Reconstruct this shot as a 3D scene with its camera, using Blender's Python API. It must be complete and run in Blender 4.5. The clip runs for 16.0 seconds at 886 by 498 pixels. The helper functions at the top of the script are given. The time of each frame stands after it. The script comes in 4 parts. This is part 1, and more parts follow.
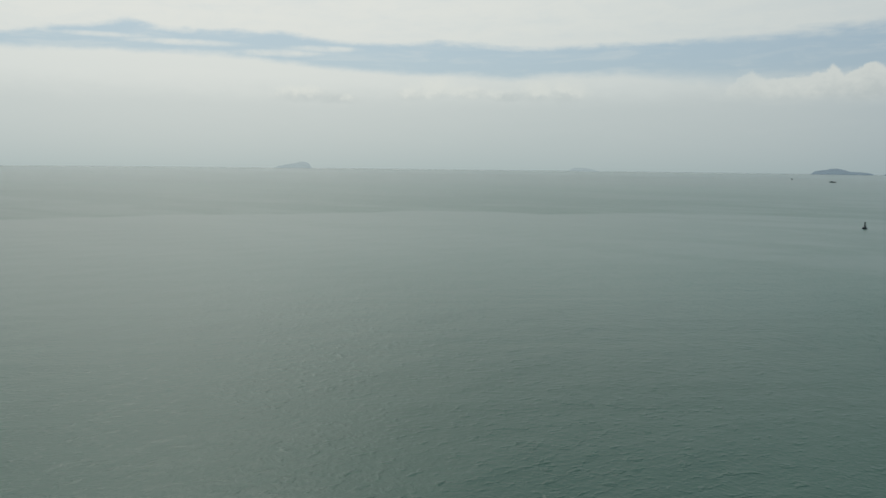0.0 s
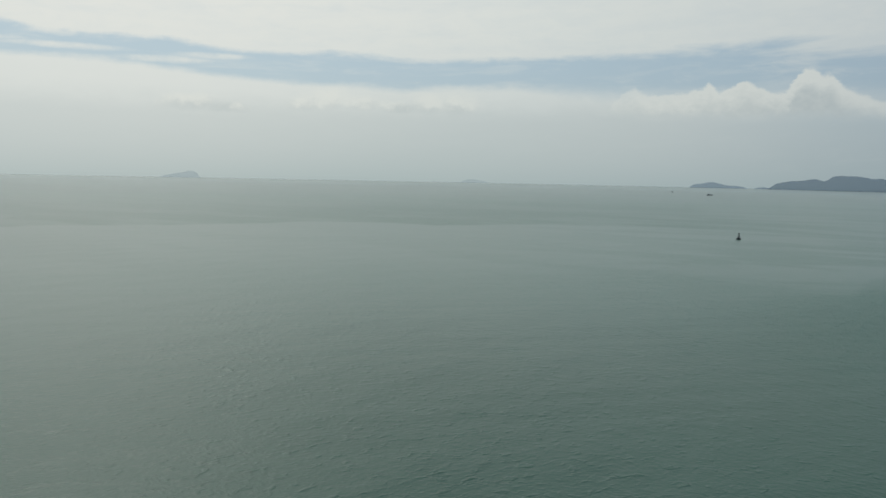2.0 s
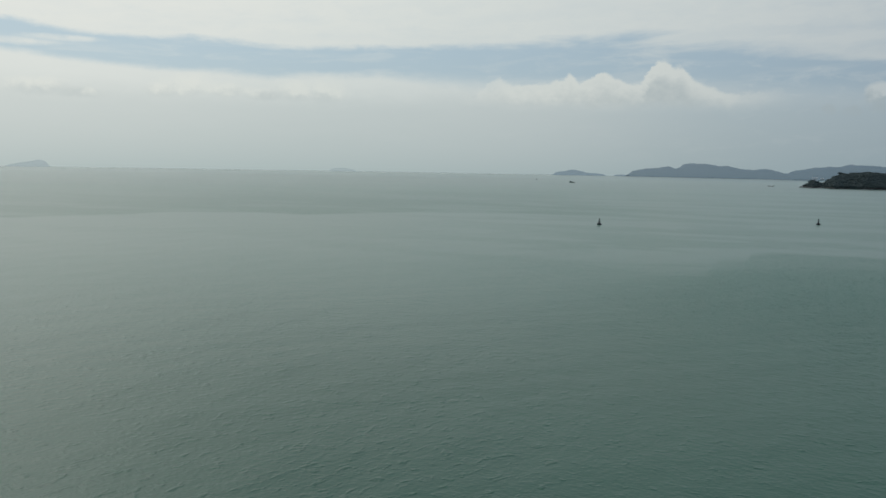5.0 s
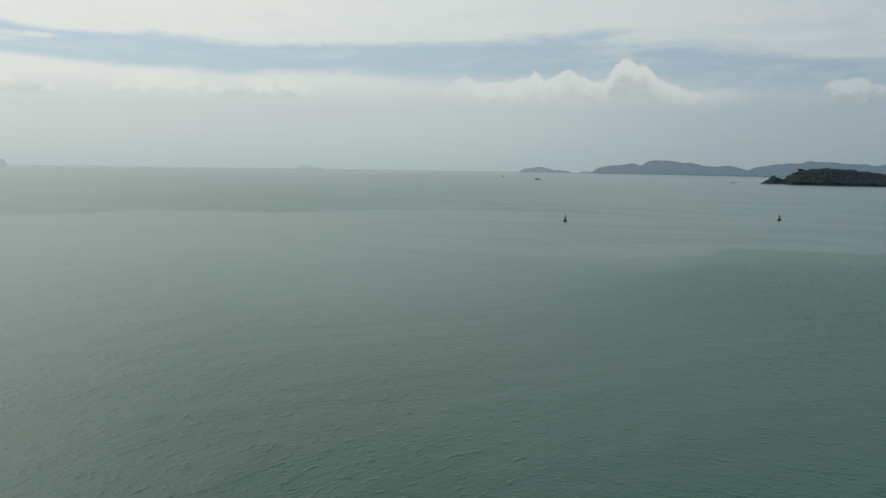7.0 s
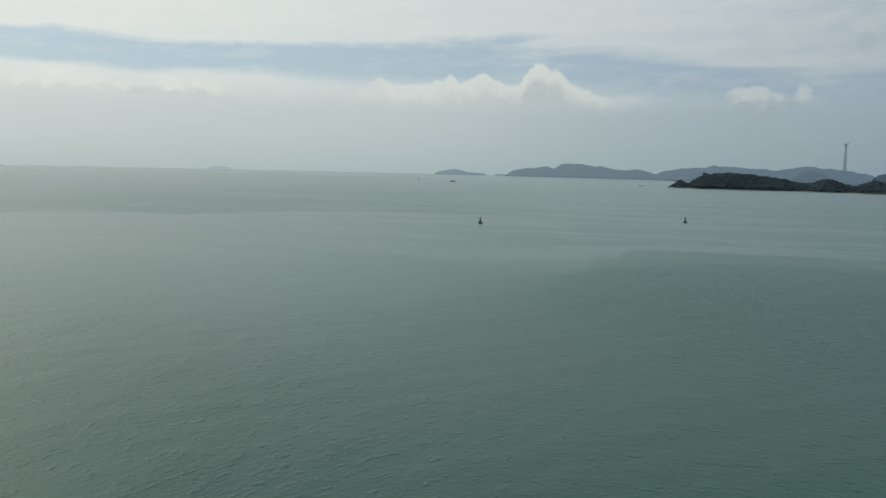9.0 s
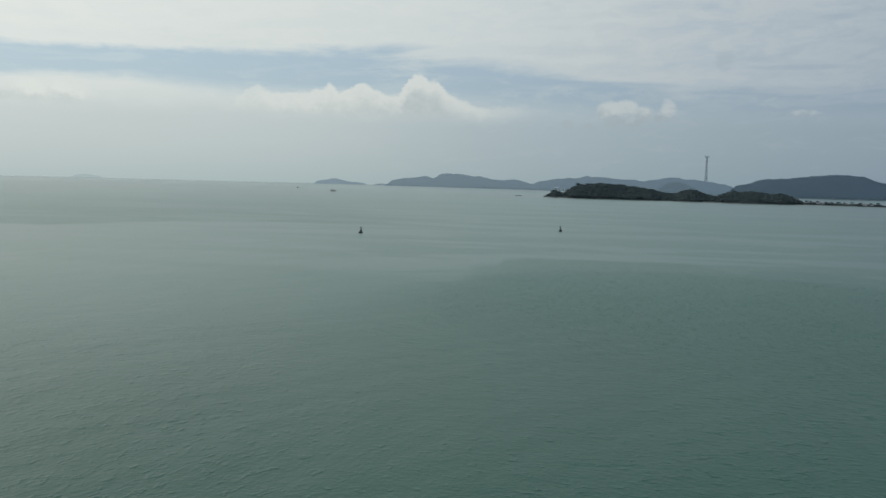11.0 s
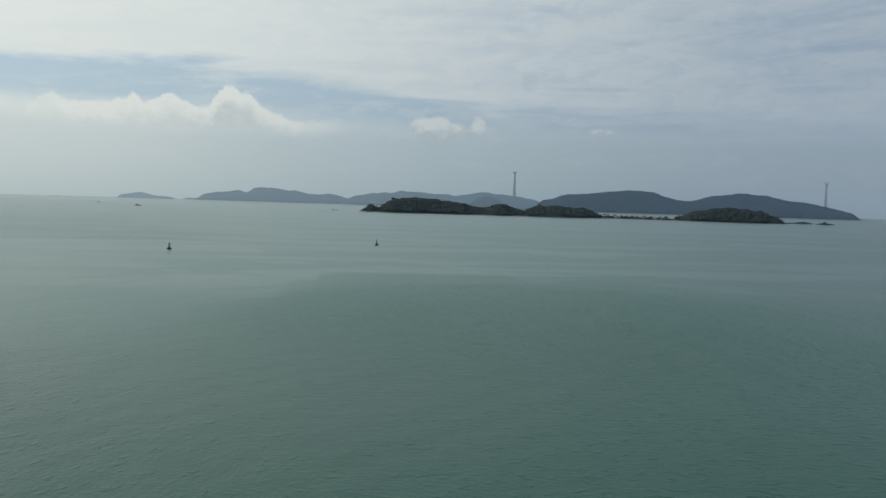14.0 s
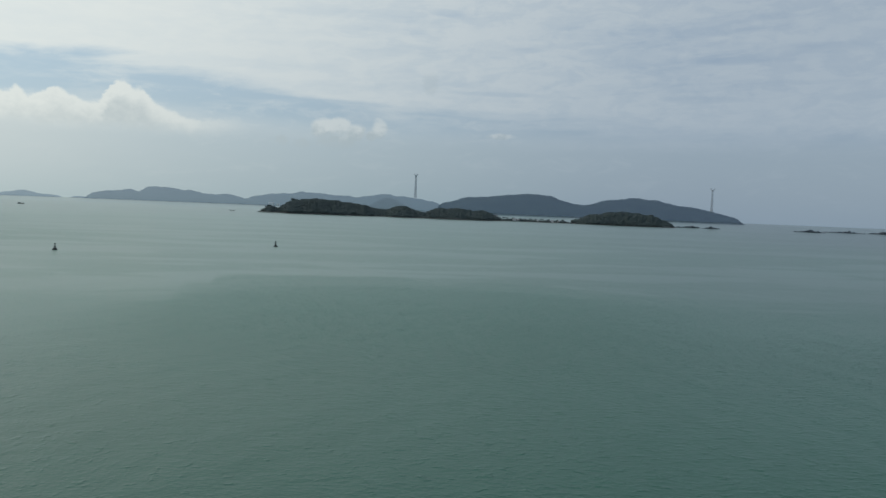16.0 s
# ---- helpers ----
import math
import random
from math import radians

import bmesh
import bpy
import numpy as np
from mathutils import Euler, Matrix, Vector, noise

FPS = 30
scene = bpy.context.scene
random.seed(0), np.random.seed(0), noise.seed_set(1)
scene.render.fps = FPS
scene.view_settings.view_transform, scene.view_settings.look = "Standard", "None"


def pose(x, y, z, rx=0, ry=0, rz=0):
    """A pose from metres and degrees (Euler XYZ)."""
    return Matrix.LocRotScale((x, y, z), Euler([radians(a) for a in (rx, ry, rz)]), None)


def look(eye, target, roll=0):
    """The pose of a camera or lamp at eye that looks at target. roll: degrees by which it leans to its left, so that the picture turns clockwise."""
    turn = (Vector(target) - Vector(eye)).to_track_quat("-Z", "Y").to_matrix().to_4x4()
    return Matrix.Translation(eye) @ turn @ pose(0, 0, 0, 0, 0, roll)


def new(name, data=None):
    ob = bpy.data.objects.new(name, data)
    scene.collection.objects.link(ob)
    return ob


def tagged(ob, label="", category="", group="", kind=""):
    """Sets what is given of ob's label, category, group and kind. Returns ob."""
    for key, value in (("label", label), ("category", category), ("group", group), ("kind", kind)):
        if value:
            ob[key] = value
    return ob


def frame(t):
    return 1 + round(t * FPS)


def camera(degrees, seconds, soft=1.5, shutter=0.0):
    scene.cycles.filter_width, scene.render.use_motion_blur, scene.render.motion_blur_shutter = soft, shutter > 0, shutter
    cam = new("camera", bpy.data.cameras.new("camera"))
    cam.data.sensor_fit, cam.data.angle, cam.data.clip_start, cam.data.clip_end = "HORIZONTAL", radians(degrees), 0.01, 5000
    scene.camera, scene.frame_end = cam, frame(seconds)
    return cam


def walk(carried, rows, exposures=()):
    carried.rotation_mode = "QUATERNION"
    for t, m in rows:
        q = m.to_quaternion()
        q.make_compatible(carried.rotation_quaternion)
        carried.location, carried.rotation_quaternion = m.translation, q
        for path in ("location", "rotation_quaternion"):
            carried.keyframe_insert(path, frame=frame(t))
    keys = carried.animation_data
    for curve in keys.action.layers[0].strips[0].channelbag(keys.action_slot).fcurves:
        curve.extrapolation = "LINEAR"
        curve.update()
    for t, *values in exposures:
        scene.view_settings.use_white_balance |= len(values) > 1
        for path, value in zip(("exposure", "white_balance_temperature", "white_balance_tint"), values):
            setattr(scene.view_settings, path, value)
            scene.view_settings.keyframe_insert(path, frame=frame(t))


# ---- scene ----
# Open sea from a hovering drone that slowly turns to its right. The camera is 35 m over the water at the origin.
EYE_Z = 35.0
SEA_R = 4850.0


def heading(az, el=0.0):
    """Unit vector for a compass azimuth (degrees, clockwise from +y) and an elevation."""
    a, e = radians(az), radians(el)
    return Vector((math.sin(a) * math.cos(e), math.cos(a) * math.cos(e), math.sin(e)))


cam = camera(55.61, 16.0, soft=1.6)
EYE = Vector((0.0, 0.0, EYE_Z))
TURN = [  # seconds, azimuth, pitch, roll
    (0, -26.664, -5.833, 0.641), (0.5, -24.669, -5.642, 0.733), (1, -22.957, -5.441, 0.860), (1.5, -21.047, -5.214, 1.266),
    (2, -19.383, -4.976, 1.141), (2.5, -17.922, -5.007, 1.245), (3, -15.825, -5.047, 1.325), (3.5, -13.924, -5.281, 1.081),
    (4, -12.925, -5.484, 0.898), (4.5, -11.784, -5.527, 0.859), (4.7, -11.195, -5.555, 0.921), (6.8, -8.598, -5.746, 0.816),
    (7, -8.232, -5.751, 0.846), (7.5, -7.181, -5.734, 0.872), (8, -5.902, -5.566, 1.081), (8.2, -5.340, -5.518, 1.145),
    (10.3, 2.927, -5.508, 1.395), (10.5, 3.677, -5.289, 1.392), (11, 5.650, -4.672, 1.542), (11.5, 8.194, -4.277, 1.770),
    (12, 10.269, -4.046, 1.909), (12.5, 11.713, -4.171, 1.815), (13, 13.875, -4.156, 1.502), (13.5, 16.430, -3.889, 1.240),
    (14, 18.106, -3.351, 1.656), (14.5, 19.298, -2.935, 1.706), (15, 20.861, -2.914, 1.927), (15.5, 23.130, -2.758, 2.117),
    (16, 24.865, -2.992, 2.247),
]
walk(cam, [(t, look(EYE, EYE + heading(az, el) * 100.0, roll)) for t, az, el, roll in TURN],
     exposures=[(0, -0.24), (4.5, -0.21), (8, -0.15), (11, -0.11), (14.5, -0.02), (16, 0.05)])

# ---------------------------------------------------------------- node arithmetic


class Val:
    """A socket in a node tree, with arithmetic that adds Math nodes."""

    def __init__(self, tree, out):
        self.tree, self.out = tree, out

    def op(self, kind, *others, clamp=False):
        n = self.tree.nodes.new("ShaderNodeMath")
        n.operation, n.use_clamp = kind, clamp
        for i, o in enumerate((self, *others)):
            if isinstance(o, Val):
                self.tree.links.new(o.out, n.inputs[i])
            else:
                n.inputs[i].default_value = o
        return Val(self.tree, n.outputs[0])

    def __add__(self, o): return self.op("ADD", o)
    def __radd__(self, o): return self.op("ADD", o)
    def __sub__(self, o): return self.op("SUBTRACT", o)
    def __mul__(self, o): return self.op("MULTIPLY", o)
    def __rmul__(self, o): return self.op("MULTIPLY", o)
    def __rsub__(self, o): return (self * -1.0) + o

    def step(self, lo, hi, a=0.0, b=1.0):
        """Smoothstep from lo to hi; also with lo above hi."""
        n = self.tree.nodes.new("ShaderNodeMapRange")
        n.interpolation_type = "SMOOTHSTEP"
        self.tree.links.new(self.out, n.inputs[0])
        if lo > hi:
            lo, hi, a, b = hi, lo, b, a
        for i, x in enumerate((lo, hi, a, b)):
            n.inputs[i + 1].default_value = x
        return Val(self.tree, n.outputs[0])


def put(tree, socket, value):
    if isinstance(value, Val):
        tree.links.new(value.out, socket)
    elif isinstance(value, (tuple, list)):
        socket.default_value = (*value, 1.0) if len(value) == 3 and len(socket.default_value) == 4 else value
    else:
        socket.default_value = value


def blend(tree, fac, a, b, kind="MIX"):
    n = tree.nodes.new("ShaderNodeMix")
    n.data_type, n.blend_type = "RGBA", kind
    put(tree, n.inputs[0], fac), put(tree, n.inputs[6], a), put(tree, n.inputs[7], b)
    return Val(tree, n.outputs[2])


def vec(tree, x, y, z=0.0):
    n = tree.nodes.new("ShaderNodeCombineXYZ")
    for i, o in enumerate((x, y, z)):
        put(tree, n.inputs[i], o)
    return Val(tree, n.outputs[0])


def noise_at(tree, where, scale, detail=4.0, rough=0.55, warp=0.0):
    n = tree.nodes.new("ShaderNodeTexNoise")
    put(tree, n.inputs["Vector"], where)
    n.inputs["Scale"].default_value, n.inputs["Detail"].default_value = scale, detail
    n.inputs["Roughness"].default_value, n.inputs["Distortion"].default_value = rough, warp
    return Val(tree, n.outputs[0])


def xyz(tree, source):
    n = tree.nodes.new("ShaderNodeSeparateXYZ")
    tree.links.new(source, n.inputs[0])
    return [Val(tree, o) for o in n.outputs]


def profile(along, points):
    """Piecewise values along one axis, from (position, value) pairs."""
    tree = along.tree
    u0, u1 = points[0][0], points[-1][0]
    lo, hi = min(p[1] for p in points), max(p[1] for p in points)
    n = tree.nodes.new("ShaderNodeValToRGB")
    tree.links.new(((along - u0) * (1.0 / (u1 - u0))).out, n.inputs[0])
    ramp = n.color_ramp.elements
    for k, (u, v) in enumerate(points):
        stop = ramp[k] if k < 2 else ramp.new(1.0)
        stop.position = (u - u0) / (u1 - u0)
        stop.color = (*[(v - lo) / (hi - lo)] * 3, 1.0)
    return Val(tree, n.outputs[0]) * (hi - lo) + lo


# ---------------------------------------------------------------- sky and sun
SUN_AZ, SUN_EL = -44.0, 41.0
sun = new("sun", bpy.data.lights.new("sun", "SUN"))
sun.data.energy, sun.data.angle, sun.data.color = 0.5, radians(28), (1.0, 0.96, 0.88)
sun.matrix_world = look(heading(SUN_AZ, SUN_EL) * 500.0, (0, 0, 0))

world = bpy.data.worlds.new("overcast_sky")
scene.world = world
world.use_nodes = True
wt = world.node_tree
wt.nodes.clear()
way = wt.nodes.new("ShaderNodeTexCoord").outputs["Generated"]
dx, dy, dz = xyz(wt, way)
U = dx.op("ARCTAN2", dy) * 57.2958          # azimuth, degrees
E = dz.op("ARCSINE") * 57.2958              # elevation, degrees
sky = wt.nodes.new("ShaderNodeTexSky")
sky.sky_type, sky.sun_disc = "NISHITA", False
sky.sun_elevation, sky.sun_rotation = radians(SUN_EL), radians(SUN_AZ)
sky.air_density, sky.dust_density, sky.ozone_density = 1.0, 1.6, 1.5
sd = heading(SUN_AZ, SUN_EL)
to_sun = dx * sd.x + dy * sd.y + dz * sd.z
near_sun, near_disc = to_sun.step(0.05, 0.93), to_sun.step(0.70, 1.0)

clear = blend(wt, 1.0, Val(wt, sky.outputs[0]), (0.058, 0.064, 0.068), "MULTIPLY")
clear = blend(wt, E.step(14.0, 45.0, 0.70, 0.30), clear, blend(wt, near_sun, (0.300, 0.388, 0.498), (0.540, 0.695, 0.782)))  # thin veil of ice cloud
cloud_lit = blend(wt, near_disc * 0.9, blend(wt, near_sun, (0.378, 0.450, 0.515), (0.82, 0.86, 0.815)), (0.98, 0.97, 0.90))  # brightest round the veiled sun
cloud_grey = blend(wt, near_disc * 0.9, blend(wt, near_sun, (0.280, 0.354, 0.408), (0.585, 0.645, 0.635)), (0.88, 0.89, 0.84))
haze = blend(wt, near_disc * 0.9, blend(wt, near_sun, blend(wt, U.step(18.0, 42.0), (0.210, 0.304, 0.360), (0.228, 0.300, 0.372)), (0.525, 0.612, 0.596)), (0.95, 0.95, 0.89))

streak = noise_at(wt, vec(wt, U * 0.085, E * 0.62 - U * 0.018, 3.1), 1.0, 6, 0.58, 0.35)
billow = noise_at(wt, vec(wt, U * 0.75, E * 1.5, 8.4), 1.0, 6, 0.6, 0.2)
mottle = noise_at(wt, vec(wt, U * 0.36, E * 1.05 - U * 0.05, 15.0), 1.0, 8, 0.66, 0.5)
ragged = noise_at(wt, vec(wt, U * 0.22, E * 0.8, 1.7), 1.0, 5, 0.6, 0.2)

def heaps(lumps, ruffle, soft=0.75):
    """Cloud heaps: azimuth, elevation and half sizes in degrees."""
    dens = None
    for u0, e0, ru, re in lumps:
        a, b = (U - u0) * (1.0 / ru), (E - e0) * (1.0 / re)
        one = 1.0 - a * a - b * b
        dens = one if dens is None else dens.op("SMOOTH_MAX", one, 0.3)
    return (dens + (ruffle - 0.5) * 1.5).step(-0.05, soft)


# a high sheet of cloud over a long blue gap, and a low veil under it
gap_top = profile(U, [(-60, 7.0), (-54, 7.35), (-51, 7.9), (-47, 8.5), (-44.5, 8.1), (-37.5, 8.15), (-33.7, 7.7), (-30, 7.65), (-26, 7.75), (-22.5, 7.45), (-19, 7.5),
                      (-15, 7.65), (-8, 7.9), (-4.7, 8.05), (3, 8.1), (7, 7.9), (11, 7.5), (15, 6.5), (18, 5.8), (25, 5.5), (40, 5.0), (60, 4.5)])
gap_low = profile(U, [(-60, 6.5), (-54, 6.85), (-48, 7.1), (-41, 7.0), (-37.5, 6.7), (-33.7, 6.3), (-30, 6.15), (-26, 6.05), (-22.5, 5.85), (-19, 6.1), (-15, 6.25),
                      (-8, 6.05), (0, 6.0), (6, 6.0), (10, 5.7), (15, 5.4), (20, 5.3)])
fray = U.step(-14.0, 8.0)
wave = (ragged - 0.5) * 0.7 + (billow - 0.5) * 0.5
above = (E - gap_top + wave + (streak - 0.5) * (fray * 3.2 + 0.5)).op("DIVIDE", fray * 0.8 + 0.5).step(-0.25, 0.75)
thin = U.step(0.0, 40.0)
open_up = E.step(12.0, 32.0)
rifts = heaps([(41.5, 7.4, 3.2, 0.30), (28.4, 7.55, 3.6, 0.22), (48.5, 10.5, 4.2, 0.42), (30.0, 10.45, 1.3, 0.25), (43.2, 9.8, 2.2, 0.30), (24.6, 12.7, 1.4, 0.3)], streak, 1.0)
sheet = above * (1.0 - open_up * 0.85) * (0.95 - (streak.step(0.47, 0.68) * (thin * 0.26 + 0.08)) - thin * 0.06 - (mottle.step(0.42, 0.66) * (thin * 0.30 + 0.08)) - (billow.step(0.4, 0.75) * (thin * 0.10 + 0.04)))
sheet = sheet * (1.0 - rifts * 0.42)
low = (gap_low - E + wave * 0.8).op("DIVIDE", U.step(-20.0, -5.0, 1.0, 2.6)).step(-0.12, 0.5) * U.step(14.0, -6.0, 0.48, 0.90)
wisps = noise_at(wt, vec(wt, U * 0.16, E * 1.1 - U * 0.03, 12.0), 1.0, 6, 0.6, 0.4).step(0.46, 0.72) * E.step(4.2, 6.2)
colour = blend(wt, wisps * 0.30 + (mottle.step(0.5, 0.7) * U.step(-10.0, 8.0, 0.06, 0.3)), clear, cloud_lit)
colour = blend(wt, sheet, colour, cloud_lit)
colour = blend(wt, low, colour, blend(wt, (E + wave * 1.5).step(5.6, 3.4) * U.step(-6.0, 12.0, 0.55, 0.75), cloud_lit, cloud_grey))
puff = noise_at(wt, vec(wt, U * 1.0, E * 1.25, 5.2), 1.1, 7, 0.56, 0.15)
curl = noise_at(wt, vec(wt, U * 1.0, E * 1.3, 21.0), 1.4, 5, 0.6, 0.1)
tongue = heaps([(-37.4, 7.05, 3.4, 0.30), (-34.6, 7.40, 3.0, 0.26), (-44.0, 7.5, 5.0, 0.26), (-48.5, 7.70, 4.0, 0.22)], billow, 1.5)
colour = blend(wt, tongue * 0.9, colour, cloud_lit)
faint = heaps([(-36.0, 4.45, 2.5, 0.7), (-34.0, 4.2, 1.8, 0.5), (-27.4, 4.95, 2.0, 0.85), (-28.9, 4.6, 1.6, 0.55), (-24.9, 4.75, 1.8, 0.6), (-20.6, 4.8, 1.8, 0.85),
               (-18.6, 4.85, 1.9, 0.95), (-22.4, 4.5, 1.7, 0.5)], puff, 1.2)
colour = blend(wt, faint * (E + (curl - 0.5) * 1.0).step(3.4, 4.4) * 0.85, colour, blend(wt, (E + (puff - 0.5) * 2.0).step(3.9, 5.0), blend(wt, 1.0, cloud_grey, (0.96, 0.97, 0.98), "MULTIPLY"), blend(wt, 1.0, cloud_lit, (1.04, 1.03, 1.01), "MULTIPLY")))
# the long heap cloud: billowing tops over a soft flat base
heap_top = profile(U + (curl - 0.5) * 0.7, [(-10.5, 4.4), (-8.6, 4.8), (-7.9, 5.3), (-7.4, 5.85), (-6.9, 6.05), (-6.4, 5.75), (-5.8, 5.5), (-4.6, 5.65), (-3.5, 5.6), (-2.8, 5.95), (-2.2, 6.3),
                                            (-1.6, 5.75), (-0.6, 6.15), (0.1, 6.4), (0.8, 6.0), (1.5, 5.75), (2.5, 5.85), (3.0, 6.7), (3.5, 7.15), (3.9, 7.15), (4.3, 6.7), (5.0, 6.7),
                                            (5.6, 6.0), (6.5, 5.5), (7.9, 5.05), (9.3, 5.05), (11.2, 5.2), (12.4, 4.5)])
under = heap_top - E + (puff - 0.5) * 0.7 + (curl - 0.5) * 0.5
bank = under.step(-0.06, 0.26) * (E + (ragged - 0.5) * 0.9 + (puff - 0.5) * 0.8).step(3.7, 4.7) * U.step(-11.0, -5.5) * U.step(12.6, 7.0, 0.0, 1.0)
top_lit = blend(wt, 1.0, cloud_lit, (1.07, 1.05, 1.02), "MULTIPLY")
shade = under.step(0.35, 1.8) * U.step(-3.0, 4.0, 0.5, 0.75) + (curl - 0.5) * 0.8 * under.step(0.1, 0.6)
colour = blend(wt, bank * U.step(-8.0, 0.0, 0.72, 0.94), colour, blend(wt, shade.op("MAXIMUM", 0.0), top_lit, cloud_grey))
tufts = heaps([(16.6, 4.8, 1.05, 0.85), (17.6, 5.0, 0.9, 0.72), (18.6, 4.6, 0.85, 0.7), (20.25, 4.95, 0.6, 0.78), (19.7, 4.45, 0.45, 0.4), (15.1, 3.75, 0.65, 0.42), (13.8, 3.9, 0.5, 0.45),
               (17.4, 3.9, 1.6, 0.6), (28.5, 4.75, 1.1, 0.26)], puff, 0.8)
colour = blend(wt, tufts * (E + (puff - 0.5)).step(2.9, 4.5) * 0.82, colour, blend(wt, (E + (curl - 0.5) * 2.4).step(4.1, 5.2), cloud_grey, top_lit))
wisp = heaps([(23.4, 8.95, 0.9, 0.45)], puff, 0.8)
trail = heaps([(23.6, 8.1, 0.7, 0.9)], puff, 0.9)
colour = blend(wt, trail * 0.3, colour, cloud_grey)
colour = blend(wt, wisp * 0.5, colour, cloud_lit)
# haze thickens towards the horizon
murk = ((E + 0.41 + (mottle - 0.5) * E.step(0.2, 3.0, 0.0, 1.6)).op("MAXIMUM", 0.0) * -0.36).op("EXPONENT")
colour = blend(wt, murk, colour, haze)
back = wt.nodes.new("ShaderNodeBackground")
wt.links.new(colour.out, back.inputs[0])
back.inputs[1].default_value = 1.0
wt.links.new(back.outputs[0], wt.nodes.new("ShaderNodeOutputWorld").inputs[0])

# ---------------------------------------------------------------- materials


def material(name):
    m = bpy.data.materials.new(name)
    m.use_nodes = True
    return m, m.node_tree, m.node_tree.nodes["Principled BSDF"]


def place(tree):
    return tree.nodes.new("ShaderNodeTexCoord").outputs["Object"]


def world_place(tree):
    return tree.nodes.new("ShaderNodeNewGeometry").outputs["Position"]


def bumped(tree, shader, height, strength, distance):
    b = tree.nodes.new("ShaderNodeBump")
    b.inputs["Strength"].default_value, b.inputs["Distance"].default_value = strength, distance
    tree.links.new(height.out, b.inputs["Height"])
    tree.links.new(b.outputs[0], shader.inputs["Normal"])
    return b


def plain(name, base, rough=0.6, metal=0.0, grain=1.5, spread=0.25, bump=0.1):
    """Paint, wood or stone with blotches at two scales and a fine relief."""
    m, t, p = material(name)
    w = Val(t, world_place(t))
    big, small = noise_at(t, w, 0.35 * grain, 3), noise_at(t, w, 4.0 * grain, 4)
    k = big * 0.6 + small * 0.4
    dark = tuple(c * (1 - spread) for c in base)
    lite = tuple(min(1.0, c * (1 + spread)) for c in base)
    put(t, p.inputs["Base Color"], blend(t, k.step(0.3, 0.7), dark, lite))
    put(t, p.inputs["Roughness"], k.step(0.2, 0.8, max(0.05, rough - 0.12), min(1.0, rough + 0.12)))
    p.inputs["Metallic"].default_value = metal
    bumped(t, p, small, bump, 0.05)
    return m


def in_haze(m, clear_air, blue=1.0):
    """Haze put into the material of a far thing: only a share of it shows, and what stands behind shines through a
    bluish transparency.
    """
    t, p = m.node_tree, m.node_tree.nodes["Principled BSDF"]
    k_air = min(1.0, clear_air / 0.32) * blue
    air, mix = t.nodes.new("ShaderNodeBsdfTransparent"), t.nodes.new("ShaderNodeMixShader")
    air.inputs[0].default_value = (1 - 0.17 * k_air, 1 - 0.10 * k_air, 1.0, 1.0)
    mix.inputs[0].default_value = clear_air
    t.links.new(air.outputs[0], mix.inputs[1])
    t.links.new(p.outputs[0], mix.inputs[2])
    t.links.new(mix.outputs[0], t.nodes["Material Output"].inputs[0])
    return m


